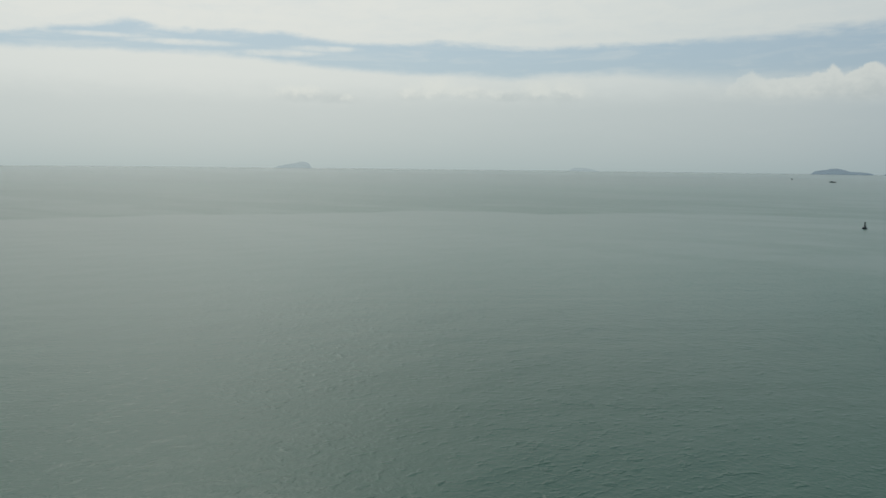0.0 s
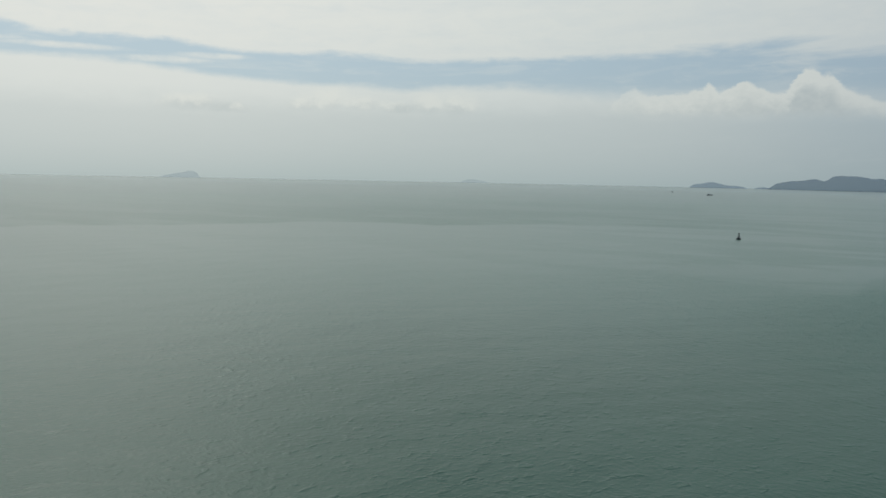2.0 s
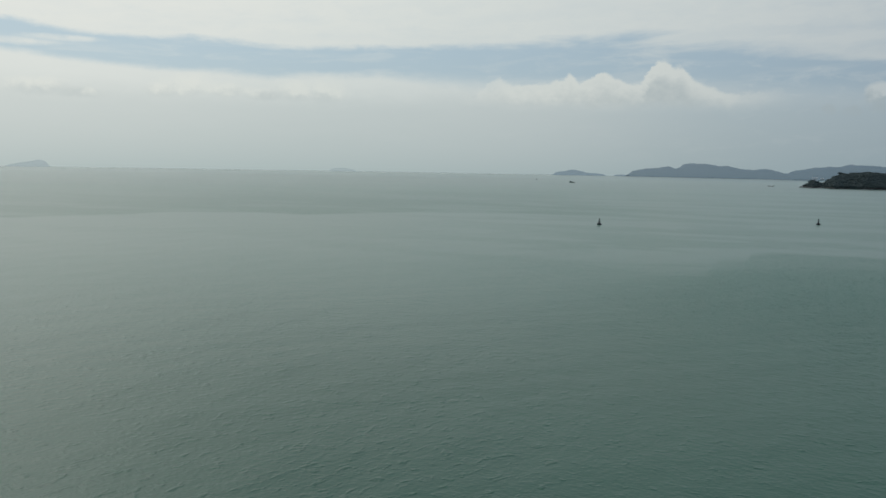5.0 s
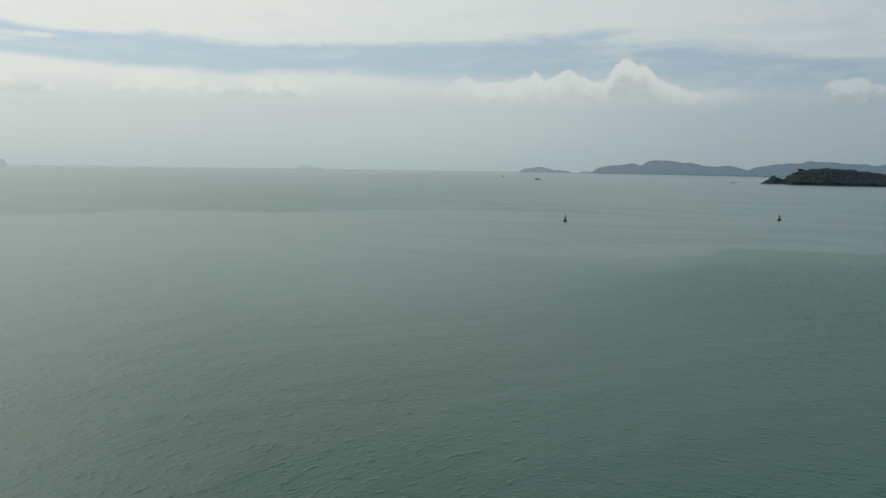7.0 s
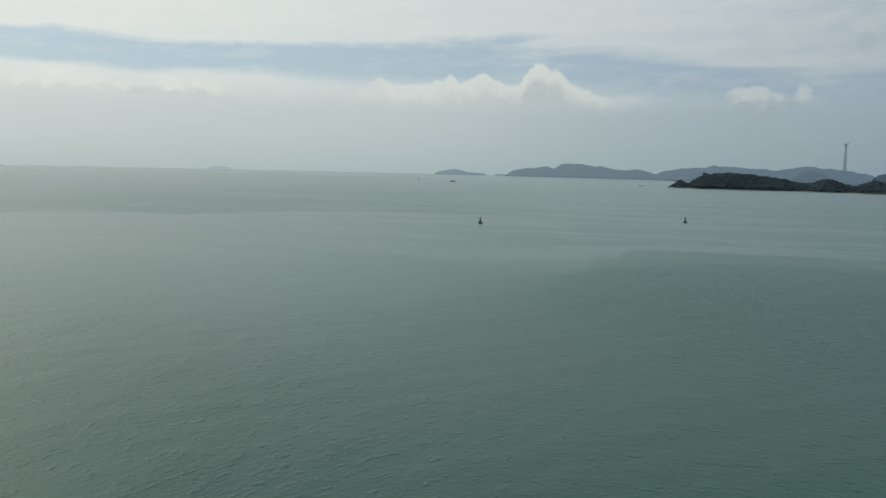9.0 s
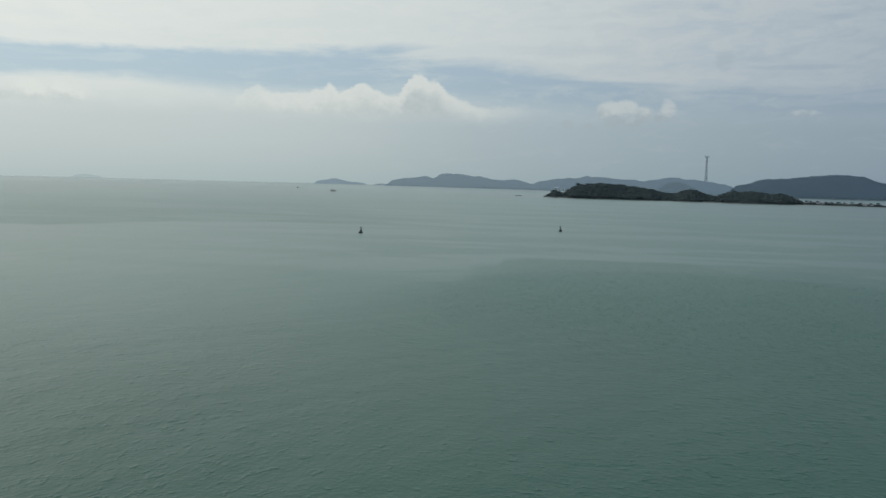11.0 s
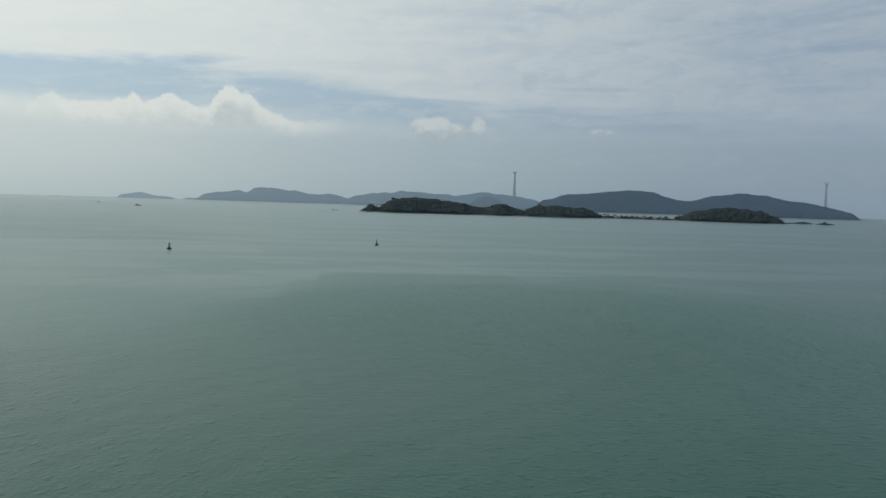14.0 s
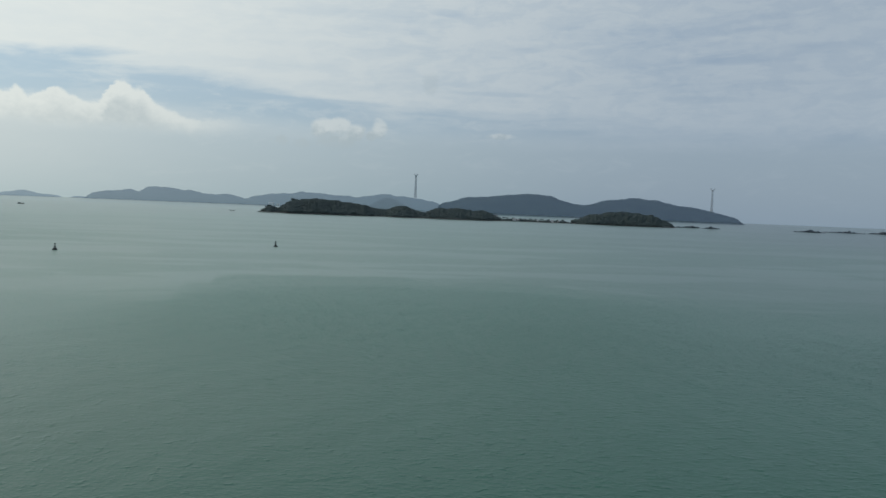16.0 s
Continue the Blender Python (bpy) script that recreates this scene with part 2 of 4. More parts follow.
def sea_material():
    m, t, p = material("sea_water")
    X, Y, Z = xyz(t, place(t))
    def wind(az):
        a = radians(az)  # the wind blows along this azimuth
        return X * math.sin(a) + Y * math.cos(a), X * math.cos(a) - Y * math.sin(a)

    along, across = wind(-58.0)
    front_west = noise_at(t, vec(t, along, across * 0.5, 13.0), 0.72, 3, 0.5, 0.3)
    chop_west = noise_at(t, vec(t, along, across * 0.55, 3.0), 0.95, 2, 0.5, 0.4)
    along, across = wind(18.0)
    front_east = noise_at(t, vec(t, along, across * 0.5, 17.0), 0.76, 3, 0.5, 0.3)
    chop_east = noise_at(t, vec(t, along, across * 0.62, 0.0), 0.95, 2, 0.5, 0.4)
    veer = (X - Y * 0.08).step(-45.0, 55.0)
    chop = chop_west * (1.0 - veer) + chop_east * veer
    front = ((front_west * (1.0 - veer) + front_east * veer) + (chop - 0.5) * 0.35).step(0.585, 0.69)  # steep faces of the larger wavelets
    ripple = noise_at(t, vec(t, along, across * 0.8, 4.0), 2.1, 2, 0.55, 0.4)
    swell = noise_at(t, vec(t, along, across * 0.6, 9.0), 0.22, 2, 0.5)
    gust = noise_at(t, vec(t, along * 0.012, across * 0.0075, 2.0), 1.0, 5, 0.62, 0.8)
    fleck = noise_at(t, vec(t, along * 0.034, across * 0.018, 7.0), 1.0, 4, 0.6, 0.5)
    patch = noise_at(t, vec(t, X * 0.02, Y * 0.012, 6.0), 1.0, 4, 0.6, 0.5)
    off, A = (X * X + Y * Y).op("SQRT"), X.op("ARCTAN2", Y) * 57.2958
    along, across = wind(14.0)
    bands = noise_at(t, vec(t, across * 0.0060, along * 0.020, 21.0), 1.0, 3, 0.55, 0.55)
    wide_bands = noise_at(t, vec(t, across * 0.0020, along * 0.0075, 25.0), 1.0, 3, 0.55, 0.5)
    near_by = off.step(500.0, 1000.0)
    banded = bands * (1.0 - near_by) + wide_bands * near_by
    # a wind-ruffled patch with a notched far edge
    torn = (patch - 0.5) * 24.0 + (fleck - 0.5) * 16.0
    reach = profile(A, [(-6, 215), (-1, 232), (2.4, 240), (4.4, 262), (5.5, 283), (6.8, 300), (7.8, 340), (9.4, 354), (9.8, 384), (11, 393), (14, 393), (18.4, 395), (22.2, 402),
                        (23.2, 378), (25.2, 366), (26.3, 384), (28.5, 394), (31.5, 388), (35, 376), (38, 368), (44, 350)])
    core_reach = profile(A, [(-8, 205), (0.8, 250), (4.2, 284), (8.8, 314), (12.6, 330), (20, 352), (30, 350), (38, 330)])
    sector = A.step(-7.0, 13.0) * A.step(46.0, 30.0)
    ruffled = (reach - off + torn * A.step(12.0, 7.0, 1.0, 2.6)).op("DIVIDE", A.step(13.0, 5.0, 1.0, 3.0)).step(-5.0, 9.0) * sector * off.step(80.0, 250.0, 0.35, 1.0)
    core = (core_reach - off + torn * 1.6).step(-14.0, 16.0) * A.step(-8.0, 8.0) * A.step(46.0, 32.0) * off.step(120.0, 270.0, 0.2, 1.0)
    # a tide line runs across the sea: ruffled water beyond it, calm water on its near side
    tide = profile(A, [(-70, 500), (-49, 548), (-44.5, 568), (-37.5, 562), (-33, 580), (-28.5, 612), (-23, 608), (-20, 590), (-13, 632), (-4, 640), (8, 660)])
    past = off - tide + torn * 1.3
    beyond = past.step(-6.0, 12.0) * off.step(1700.0, 950.0) * A.step(10.0, -8.0)
    foam_line = past.step(-4.0, 4.0) * past.step(46.0, 10.0) * fleck.step(0.44, 0.56) * A.step(0.0, -18.0)
    calm = past.step(14.0, -6.0) * A.step(8.0, -18.0) * off.step(90.0, 260.0)
    inner = calm * past.step(-330.0, -30.0) * past.step(4.0, -8.0)
    streaky = (banded * 0.75 + gust * 0.25).step(0.45, 0.57) * (gust.step(0.40, 0.53) * 0.75 + 0.25)
    slick = streaky * (1.0 - ruffled) * off.step(240.0, 420.0) * off.step(1300.0, 750.0, 0.30, 1.0) * A.step(-22.0, 6.0, 0.45, 1.0)
    gloss = (1.0 - ruffled) * off.step(230.0, 430.0) * A.step(-2.0, 14.0)
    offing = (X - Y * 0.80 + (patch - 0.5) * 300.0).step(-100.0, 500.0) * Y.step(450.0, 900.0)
    breeze = 0.88 - slick * 0.54 + ruffled * ((fleck - 0.5) * 0.5 + 0.10) + core * 0.22 + (gust - 0.5) * 0.3 + beyond * 0.26 + foam_line * 0.25 - calm * 0.28 - inner * 0.14 - gloss * 0.20 + offing * 0.4
    wavelet = (chop + (swell - 0.5) * 0.25).step(0.56, 0.80) - 0.15
    height = front * 0.078 + wavelet * 0.035 + (chop - 0.5) * 0.10 + (ripple - 0.5) * 0.075 + swell * 0.075
    bump = bumped(t, p, height, 1.0, 1.7)
    put(t, bump.inputs["Strength"], (breeze * 0.57).op("MAXIMUM", 0.18) * off.step(90.0, 240.0, 1.0, 1.5) * off.step(240.0, 430.0, 1.0, 0.5) * A.step(-50.0, -20.0, 0.62, 1.0))
    murky = noise_at(t, vec(t, X * 0.004, Y * 0.004, 0.0), 1.0, 4, 0.6)
    mid_green = off.step(130.0, 300.0) * off.step(2600.0, 800.0) * (A + (patch - 0.5) * 16.0).step(56.0, 6.0) * A.step(-54.0, -34.0, 0.35, 1.0)  # brighter green water at middle distance, fading to the right and far left
    base_tone = blend(t, murky.step(0.35, 0.65), (0.012, 0.110, 0.060), (0.019, 0.128, 0.073))
    put(t, p.inputs["Base Color"], blend(t, mid_green * 0.8, base_tone, (0.031, 0.174, 0.111)))
    sea_tone = p.inputs["Base Color"].links[0].from_socket
    put(t, p.inputs["Base Color"], blend(t, offing * 0.5 + (gloss * (X - Y * 0.6).step(-40.0, 160.0) * 0.15), Val(t, sea_tone), (0.022, 0.066, 0.078)))  # haze and sky reflection put into the colour: bluer offshore and on eastern slicks
    facets = ruffled * 0.008 + core * 0.020 - slick * 0.026 - gloss * 0.020 - calm * 0.030 + beyond * 0.014 + (gust - 0.5) * 0.03 + 0.314
    put(t, p.inputs["Roughness"], facets.op("SMOOTH_MAX", 0.280, 0.02))
    film = slick * 0.80 - gloss * 0.08 - ruffled * 0.03 - core * ((fleck - 0.5) * 0.3 + 0.12) + calm * 0.26 + inner * 0.22 - beyond * 0.06 - foam_line * 0.15 + (fleck - 0.5) * 0.10 + off.step(110.0, 560.0) * 0.36 + A.step(-30.0, 10.0) * 0.04 + A.step(-30.0, -52.0) * 0.05 + 0.37  # slicks mirror more of the sky
    put(t, p.inputs["Specular IOR Level"], film.op("SMOOTH_MIN", 1.35, 0.15))
    # haze put into the sea material: far water turns transparent with distance
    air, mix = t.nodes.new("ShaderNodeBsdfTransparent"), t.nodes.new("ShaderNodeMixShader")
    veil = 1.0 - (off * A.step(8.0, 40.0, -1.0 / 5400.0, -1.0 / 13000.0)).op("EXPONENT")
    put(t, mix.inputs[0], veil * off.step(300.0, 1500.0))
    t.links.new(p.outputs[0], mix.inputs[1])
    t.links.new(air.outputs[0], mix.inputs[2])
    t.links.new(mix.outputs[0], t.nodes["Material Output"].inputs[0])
    return m


def forest_material(name, leafy_lo, leafy_hi, rocky=(0.17, 0.145, 0.12), shore=5.0, clear_air=1.0, island_random=False, cliffs=False, blue=1.0):
    """Woods over rock. clear_air below 1: haze put into the material, as the share of the hill that still shows."""
    m, t, p = material(name)
    w = Val(t, world_place(t))
    n1, n2, n3 = noise_at(t, w, 0.02, 4), noise_at(t, w, 0.13, 4), noise_at(t, w, 0.5, 3)
    k = n1 * 0.5 + n2 * 0.5
    if island_random:
        k = n1 * 0.55 + n2 * 0.25 + Val(t, t.nodes.new("ShaderNodeNewGeometry").outputs["Random Per Island"]) * 0.2
    leaf = blend(t, k.step(0.36, 0.64), leafy_lo, leafy_hi)
    Zc = xyz(t, world_place(t))[2]
    bare = (Zc + (n2 - 0.5) * shore * 2.4).step(shore * 1.15, shore * 0.7) if shore > 0 else 0.0
    rock = blend(t, n3.step(0.3, 0.7), tuple(c * 0.55 for c in rocky), tuple(c * 1.3 for c in rocky))
    if cliffs:  # bare rock where the ground is steep
        upright = xyz(t, t.nodes.new("ShaderNodeNewGeometry").outputs["True Normal"])[2]
        bare = bare.op("MAXIMUM", (upright + (n2 - 0.5) * 0.5).step(0.80, 0.62))
    put(t, p.inputs["Base Color"], blend(t, bare, leaf, rock))
    p.inputs["Roughness"].default_value = 0.85
    p.inputs["Specular IOR Level"].default_value = 0.15
    bumped(t, p, n2 * 0.7 + n3 * 0.3, 0.10 if island_random else 0.8, 3.0)
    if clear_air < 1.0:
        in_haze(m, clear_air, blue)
    return m


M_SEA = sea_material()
M_WOODS = forest_material("wooded_ground", (0.054, 0.070, 0.068), (0.072, 0.088, 0.078), rocky=(0.092, 0.084, 0.080), shore=2.2, cliffs=True)
M_CROWN = forest_material("tree_crowns", (0.055, 0.075, 0.076), (0.070, 0.089, 0.082), shore=-50.0, island_random=True)
M_ROCK = plain("shore_rock", (0.080, 0.078, 0.080), 0.85, grain=0.6, spread=0.45, bump=0.6)
M_WETROCK = plain("wet_reef_rock", (0.036, 0.052, 0.068), 0.6, grain=0.6, spread=0.4, bump=0.6)
M_BARK = plain("bark", (0.13, 0.10, 0.075), 0.9, spread=0.3)
M_BUOY_DARK = plain("dark_buoy_paint", (0.018, 0.020, 0.022), 0.5, spread=0.3)
M_BUOY_LIGHT = plain("weathered_grey_paint", (0.045, 0.048, 0.048), 0.55, spread=0.2)
M_BUOY_PALE = plain("pale_grey_paint", (0.20, 0.21, 0.21), 0.55, spread=0.25)
M_STEEL = plain("galvanised_steel", (0.14, 0.145, 0.15), 0.6, 0.4, spread=0.2)
M_CONCRETE = in_haze(plain("tower_concrete", (0.74, 0.75, 0.74), 0.8, grain=0.2, spread=0.12), 0.38, 0.2)
M_HULL = plain("dark_tarred_hull", (0.055, 0.050, 0.052), 0.6, spread=0.3)
M_WOOD = plain("weathered_wood", (0.20, 0.17, 0.14), 0.8, spread=0.3)
M_CABIN = plain("faded_blue_grey_paint", (0.16, 0.19, 0.21), 0.6, spread=0.2)
M_WHITE = plain("white_wall_paint", (0.82, 0.82, 0.80), 0.7, spread=0.1)
M_FAR_WHITE = in_haze(plain("white_wall_in_haze", (0.80, 0.80, 0.78), 0.7, spread=0.1), 0.6, 0.3)
M_ROOF = plain("weathered_roof", (0.22, 0.20, 0.19), 0.8, spread=0.25)
M_GLASS = plain("dark_window_glass", (0.03, 0.035, 0.04), 0.1, spread=0.1, bump=0.0)
M_RUBBER = plain("black_rubber", (0.02, 0.02, 0.02), 0.8, spread=0.2)

# ---------------------------------------------------------------- mesh helpers


def mesh_object(name, verts, faces, mat, parent=None, smooth=True):
    """One mesh from vertex rows and equal-sized index rows."""
    verts, faces = np.asarray(verts, np.float32), np.asarray(faces, np.int32)
    n = faces.shape[1]
    me = bpy.data.meshes.new(name)
    me.vertices.add(len(verts))
    me.vertices.foreach_set("co", verts.ravel())
    me.loops.add(faces.size)
    me.loops.foreach_set("vertex_index", faces.ravel())
    me.polygons.add(len(faces))
    me.polygons.foreach_set("loop_start", np.arange(0, faces.size, n, dtype=np.int32))
    me.polygons.foreach_set("use_smooth", np.full(len(faces), smooth, bool))
    me.update(calc_edges=True)
    me.validate()
    me.materials.append(mat)
    ob = new(name, me)
    ob.parent = parent
    return ob


def part(name, bm, mat, parent=None, label="", smooth=False):
    me = bpy.data.meshes.new(name)
    bmesh.ops.recalc_face_normals(bm, faces=bm.faces)
    for f in bm.faces:
        f.smooth = smooth
    bm.to_mesh(me)
    bm.free()
    me.materials.append(mat)
    ob = new(name, me)
    ob.parent = parent
    return tagged(ob, label)


def box(sx, sy, sz, at=(0, 0, 0), bevel=0.0, rz=0.0, bm=None):
    """A bevelled block that stands on at."""
    bm = bm or bmesh.new()
    m = Matrix.Translation(at) @ pose(0, 0, sz / 2, 0, 0, rz) @ Matrix.Diagonal((sx, sy, sz, 1))
    made = bmesh.ops.create_cube(bm, size=1, matrix=m)["verts"]
    if bevel:
        edges = {e for v in made for e in v.link_edges}
        bmesh.ops.bevel(bm, geom=list(edges), offset=bevel, segments=2, affect="EDGES")
    return bm


def lathe(profile, at=(0, 0, 0), n=20, bm=None):
    """A turned solid from (radius, height) pairs, from bottom to top."""
    bm = bm or bmesh.new()
    rings = []
    for r, z in profile:
        rings.append([bm.verts.new((at[0] + r * math.cos(2 * math.pi * i / n), at[1] + r * math.sin(2 * math.pi * i / n), at[2] + z)) for i in range(n)])
    for lo, hi in zip(rings, rings[1:]):
        for i in range(n):
            bm.faces.new((lo[i], lo[(i + 1) % n], hi[(i + 1) % n], hi[i]))
    bm.faces.new(rings[0][::-1]), bm.faces.new(rings[-1])
    return bm


def rod(a, b, r0, r1=None, n=6, bm=None):
    """A round bar from a to b."""
    bm = bm or bmesh.new()
    a, b = Vector(a), Vector(b)
    r1 = r0 if r1 is None else r1
    m = Matrix.Translation((a + b) / 2) @ (b - a).to_track_quat("Z", "Y").to_matrix().to_4x4()
    bmesh.ops.create_cone(bm, cap_ends=True, segments=n, radius1=r0, radius2=r1, depth=(b - a).length, matrix=m)
    return bm


def loft(sections, bm=None):
    """A closed skin over rings of equal length."""
    bm = bm or bmesh.new()
    rings = [[bm.verts.new(p) for p in s] for s in sections]
    n = len(rings[0])
    for lo, hi in zip(rings, rings[1:]):
        for i in range(n):
            bm.faces.new((lo[i], lo[(i + 1) % n], hi[(i + 1) % n], hi[i]))
    bm.faces.new(rings[0][::-1]), bm.faces.new(rings[-1])
    return bm


def base(name, az, r, z=0.0, rz=0.0, label="", category="", group=""):
    """An Empty at a thing's foot, turned so that its +y points away from the camera's station."""
    ob = new(name)
    p = heading(az) * r
    ob.matrix_basis = pose(p.x, p.y, z, 0, 0, rz - az)
    ob.empty_display_size = 0.5
    return tagged(ob, label, category, group)


# ---------------------------------------------------------------- lattice noise for the ground
def lattice(x, y, seed):
    xi, yi = np.floor(x).astype(np.int64), np.floor(y).astype(np.int64)
    fx, fy = x - xi, y - yi
    fx, fy = fx * fx * (3 - 2 * fx), fy * fy * (3 - 2 * fy)

    def h(i, j):
        n = (i * 374761393 + j * 668265263 + seed * 974711) & 0x7FFFFFFF
        n = ((n ^ (n >> 13)) * 1274126177) & 0x7FFFFFFF
        return ((n ^ (n >> 16)) & 0xFFFF) / 65535.0

    return (h(xi, yi) * (1 - fx) + h(xi + 1, yi) * fx) * (1 - fy) + (h(xi, yi + 1) * (1 - fx) + h(xi + 1, yi + 1) * fx) * fy


def rough_ground(x, y, size, seed, octaves=3):
    total, amp, norm = 0.0, 1.0, 0.0
    for k in range(octaves):
        total = total + amp * (lattice(x / size, y / size, seed + k) - 0.5)
        norm += amp
        amp, size = amp * 0.5, size * 0.5
    return total / norm * 2.0


def smooth(a, b, x):
    t = np.clip((x - a) / (b - a), 0, 1)
    return t * t * (3 - 2 * t)


# ---------------------------------------------------------------- the sea: one sheet out to the horizon
def build_sea():
    fan = np.radians(np.concatenate([np.linspace(-64, 64, 520, endpoint=False), np.linspace(64, 296, 90, endpoint=False)]))
    rings = np.concatenate([[6.0, 20.0, 40.0], np.geomspace(58.0, SEA_R, 430)])
    R, A = np.meshgrid(rings, fan, indexing="ij")
    X, Y = R * np.sin(A), R * np.cos(A)
    gap = np.gradient(rings)[:, None] * np.ones_like(A)
    Z = np.zeros_like(X)
    rng = np.random.default_rng(4)
    for length in (4.2, 4.9, 5.7, 6.6, 7.8, 9.3, 11.5, 14.0, 18.0, 24.0):
        turn = radians(-38.0) + rng.normal(0, 0.45)
        ph = rng.uniform(0, 6.28)
        k = 2 * math.pi / length
        fade = 1.0 - smooth(0.22 * length, 0.42 * length, gap)
        Z += 0.0018 * length ** 0.8 * fade * np.sin(k * (X * math.sin(turn) + Y * math.cos(turn)) + ph)
    na, nr = len(fan), len(rings)
    verts = np.stack([X, Y, Z], -1).reshape(-1, 3)
    i, j = np.meshgrid(np.arange(nr - 1), np.arange(na), indexing="ij")
    j2 = (j + 1) % na
    faces = np.stack([i * na + j, i * na + j2, (i + 1) * na + j2, (i + 1) * na + j], -1).reshape(-1, 4)[:, ::-1]
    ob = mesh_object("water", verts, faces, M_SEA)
    hub = bmesh.new()
    hub.from_mesh(ob.data)
    hub.verts.ensure_lookup_table()
    hub.faces.new([hub.verts[q] for q in range(na)][::-1])
    hub.to_mesh(ob.data)
    hub.free()
    return tagged(ob, "wide grey-green sea with small wind ripples and slicks", "sea", kind="structure")


sea = build_sea()

# ---------------------------------------------------------------- islands


class Island:
    """Heights of an island. hills: (metres high, azimuth, half width in degrees); span: where it starts and ends, with the width of
    its end slopes; front, crest, back: distances of the shore, the ridge and the far shore; lean: metres by which these grow for each degree."""

    def __init__(self, hills, span, front, crest, back, seed, lumps=0.10, fine=1.5, taper=0.45, lean=0.0, teeth=1.8):
        self.hills, self.span, self.front, self.crest, self.back = hills, span, front, crest, back
        self.seed, self.lumps, self.fine, self.taper = seed, lumps, fine, taper
        self.teeth = teeth
        self.lean, self.middle = lean, 0.5 * (span[0] + span[2])

    def ridge(self, az):
        a0, e0, a1, e1 = self.span
        z = sum(h * np.exp(-(((az - c) / s) ** 2)) for h, c, s in self.hills)
        return z * smooth(a0, a0 + e0, az) * smooth(a1, a1 - e1, az)

    def height(self, az, r):
        x, y = r * np.sin(np.radians(az)), r * np.cos(np.radians(az))
        r = r - self.lean * (az - self.middle)
        wide = self.crest - self.front
        shore = self.front + 0.12 * wide * rough_ground(x, x * 0 + 3.0, wide * 0.8, self.seed + 5)
        ends = 1 - np.clip(self.ridge(az) / 22.0, 0, 1)
        shore = shore + ends * wide * self.taper
        top = self.crest + 0.18 * wide * rough_ground(x, x * 0 + 9.0, wide * 1.6, self.seed + 9)
        far = self.back - ends * (self.back - self.crest) * 0.5
        p = np.clip((r - shore) / (top - shore), 0, 1)
        q = np.clip((far - r) / (far - top), 0, 1)
        body = np.where(r < top, 0.10 * smooth(0, 0.03, p) + 0.90 * np.sin(p * math.pi / 2) ** 0.85, np.sin(q * math.pi / 2) ** 0.8)
        z = self.ridge(az) * body
        inside = smooth(0, 6.0, z)
        fore = np.minimum(r, top) + self.lean * (az - self.middle)  # the far slope falls smoothly from the ridge
        fx, fy = fore * np.sin(np.radians(az)), fore * np.cos(np.radians(az))
        z = z * (1 + self.lumps * rough_ground(fx, fy, wide * 0.5, self.seed) * (1 - p ** 6 * 0.6))
        z = z + inside * (1 - p ** 4) * self.fine * rough_ground(x, y, 20.0, self.seed + 20, 3)
        spurs = self.teeth * (rough_ground(az * radians(1) * self.crest, az * 0 + 5.0, 9.0, self.seed + 31, 2) + 0.6 * rough_ground(az * radians(1) * self.crest, az * 0 + 2.0, 34.0, self.seed + 33, 1))
        z = z + smooth(2.0, 14.0, z) * spurs
        return np.where(z < 0.05, -2.5, z)


def ground_mesh(name, isl, step, mat, parent):
    a0, _, a1, _ = isl.span
    az = np.linspace(a0 - 0.05, a1 + 0.05, int((a1 - a0) * math.pi / 180 * isl.crest / step) + 2)
    r = np.linspace(isl.front - 20, isl.back + 20, int((isl.back - isl.front) / (step * 1.5)) + 2)
    A, R = np.meshgrid(az, r, indexing="ij")
    R = R + isl.lean * (A - isl.middle)
    Z = isl.height(A, R)
    origin = parent.matrix_basis.inverted()
    P = np.stack([R * np.sin(np.radians(A)), R * np.cos(np.radians(A)), Z], -1).reshape(-1, 3)
    m = np.array(origin)
    P = P @ m[:3, :3].T + m[:3, 3]
    na, nr = len(az), len(r)
    i, j = np.meshgrid(np.arange(na - 1), np.arange(nr - 1), indexing="ij")
    F = np.stack([i * nr + j, (i + 1) * nr + j, (i + 1) * nr + j + 1, i * nr + j + 1], -1).reshape(-1, 4)
    keep = Z.reshape(-1)[F].max(1) > -1.0
    F = F[keep]
    used, inv = np.unique(F, return_inverse=True)
    return mesh_object(name, P[used], inv.reshape(F.shape), mat, parent)


def crown_templates(count, seed, lumps=2, detail=1):
    """Leafy crowns: a few lumps each, with a broken outline; about 1 m in radius."""
    rng = random.Random(seed)
    out = []
    for _ in range(count):
        bm = bmesh.new()
        for k in range(lumps):
            off = Vector((rng.uniform(-0.55, 0.55), rng.uniform(-0.55, 0.55), rng.uniform(-0.1, 0.45))) if k else Vector((0, 0, 0))
            s = rng.uniform(0.5, 0.8) if k else 0.9
            made = bmesh.ops.create_icosphere(bm, subdivisions=detail, radius=1)["verts"]
            for v in made:
                n = 1 + 0.5 * noise.noise(v.co * 1.9 + Vector((rng.random() * 0.01 + k * 7 + _ * 13, 0, 0)))
                v.co = Vector((v.co.x * s * n, v.co.y * s * n, v.co.z * s * 0.85 * n)) + off
        bmesh.ops.triangulate(bm, faces=bm.faces)
        bm.verts.index_update()
        out.append((np.array([v.co[:] for v in bm.verts]), np.array([[v.index for v in f.verts] for f in bm.faces])))
        bm.free()
    return out


CROWNS = crown_templates(9, 3, lumps=1)


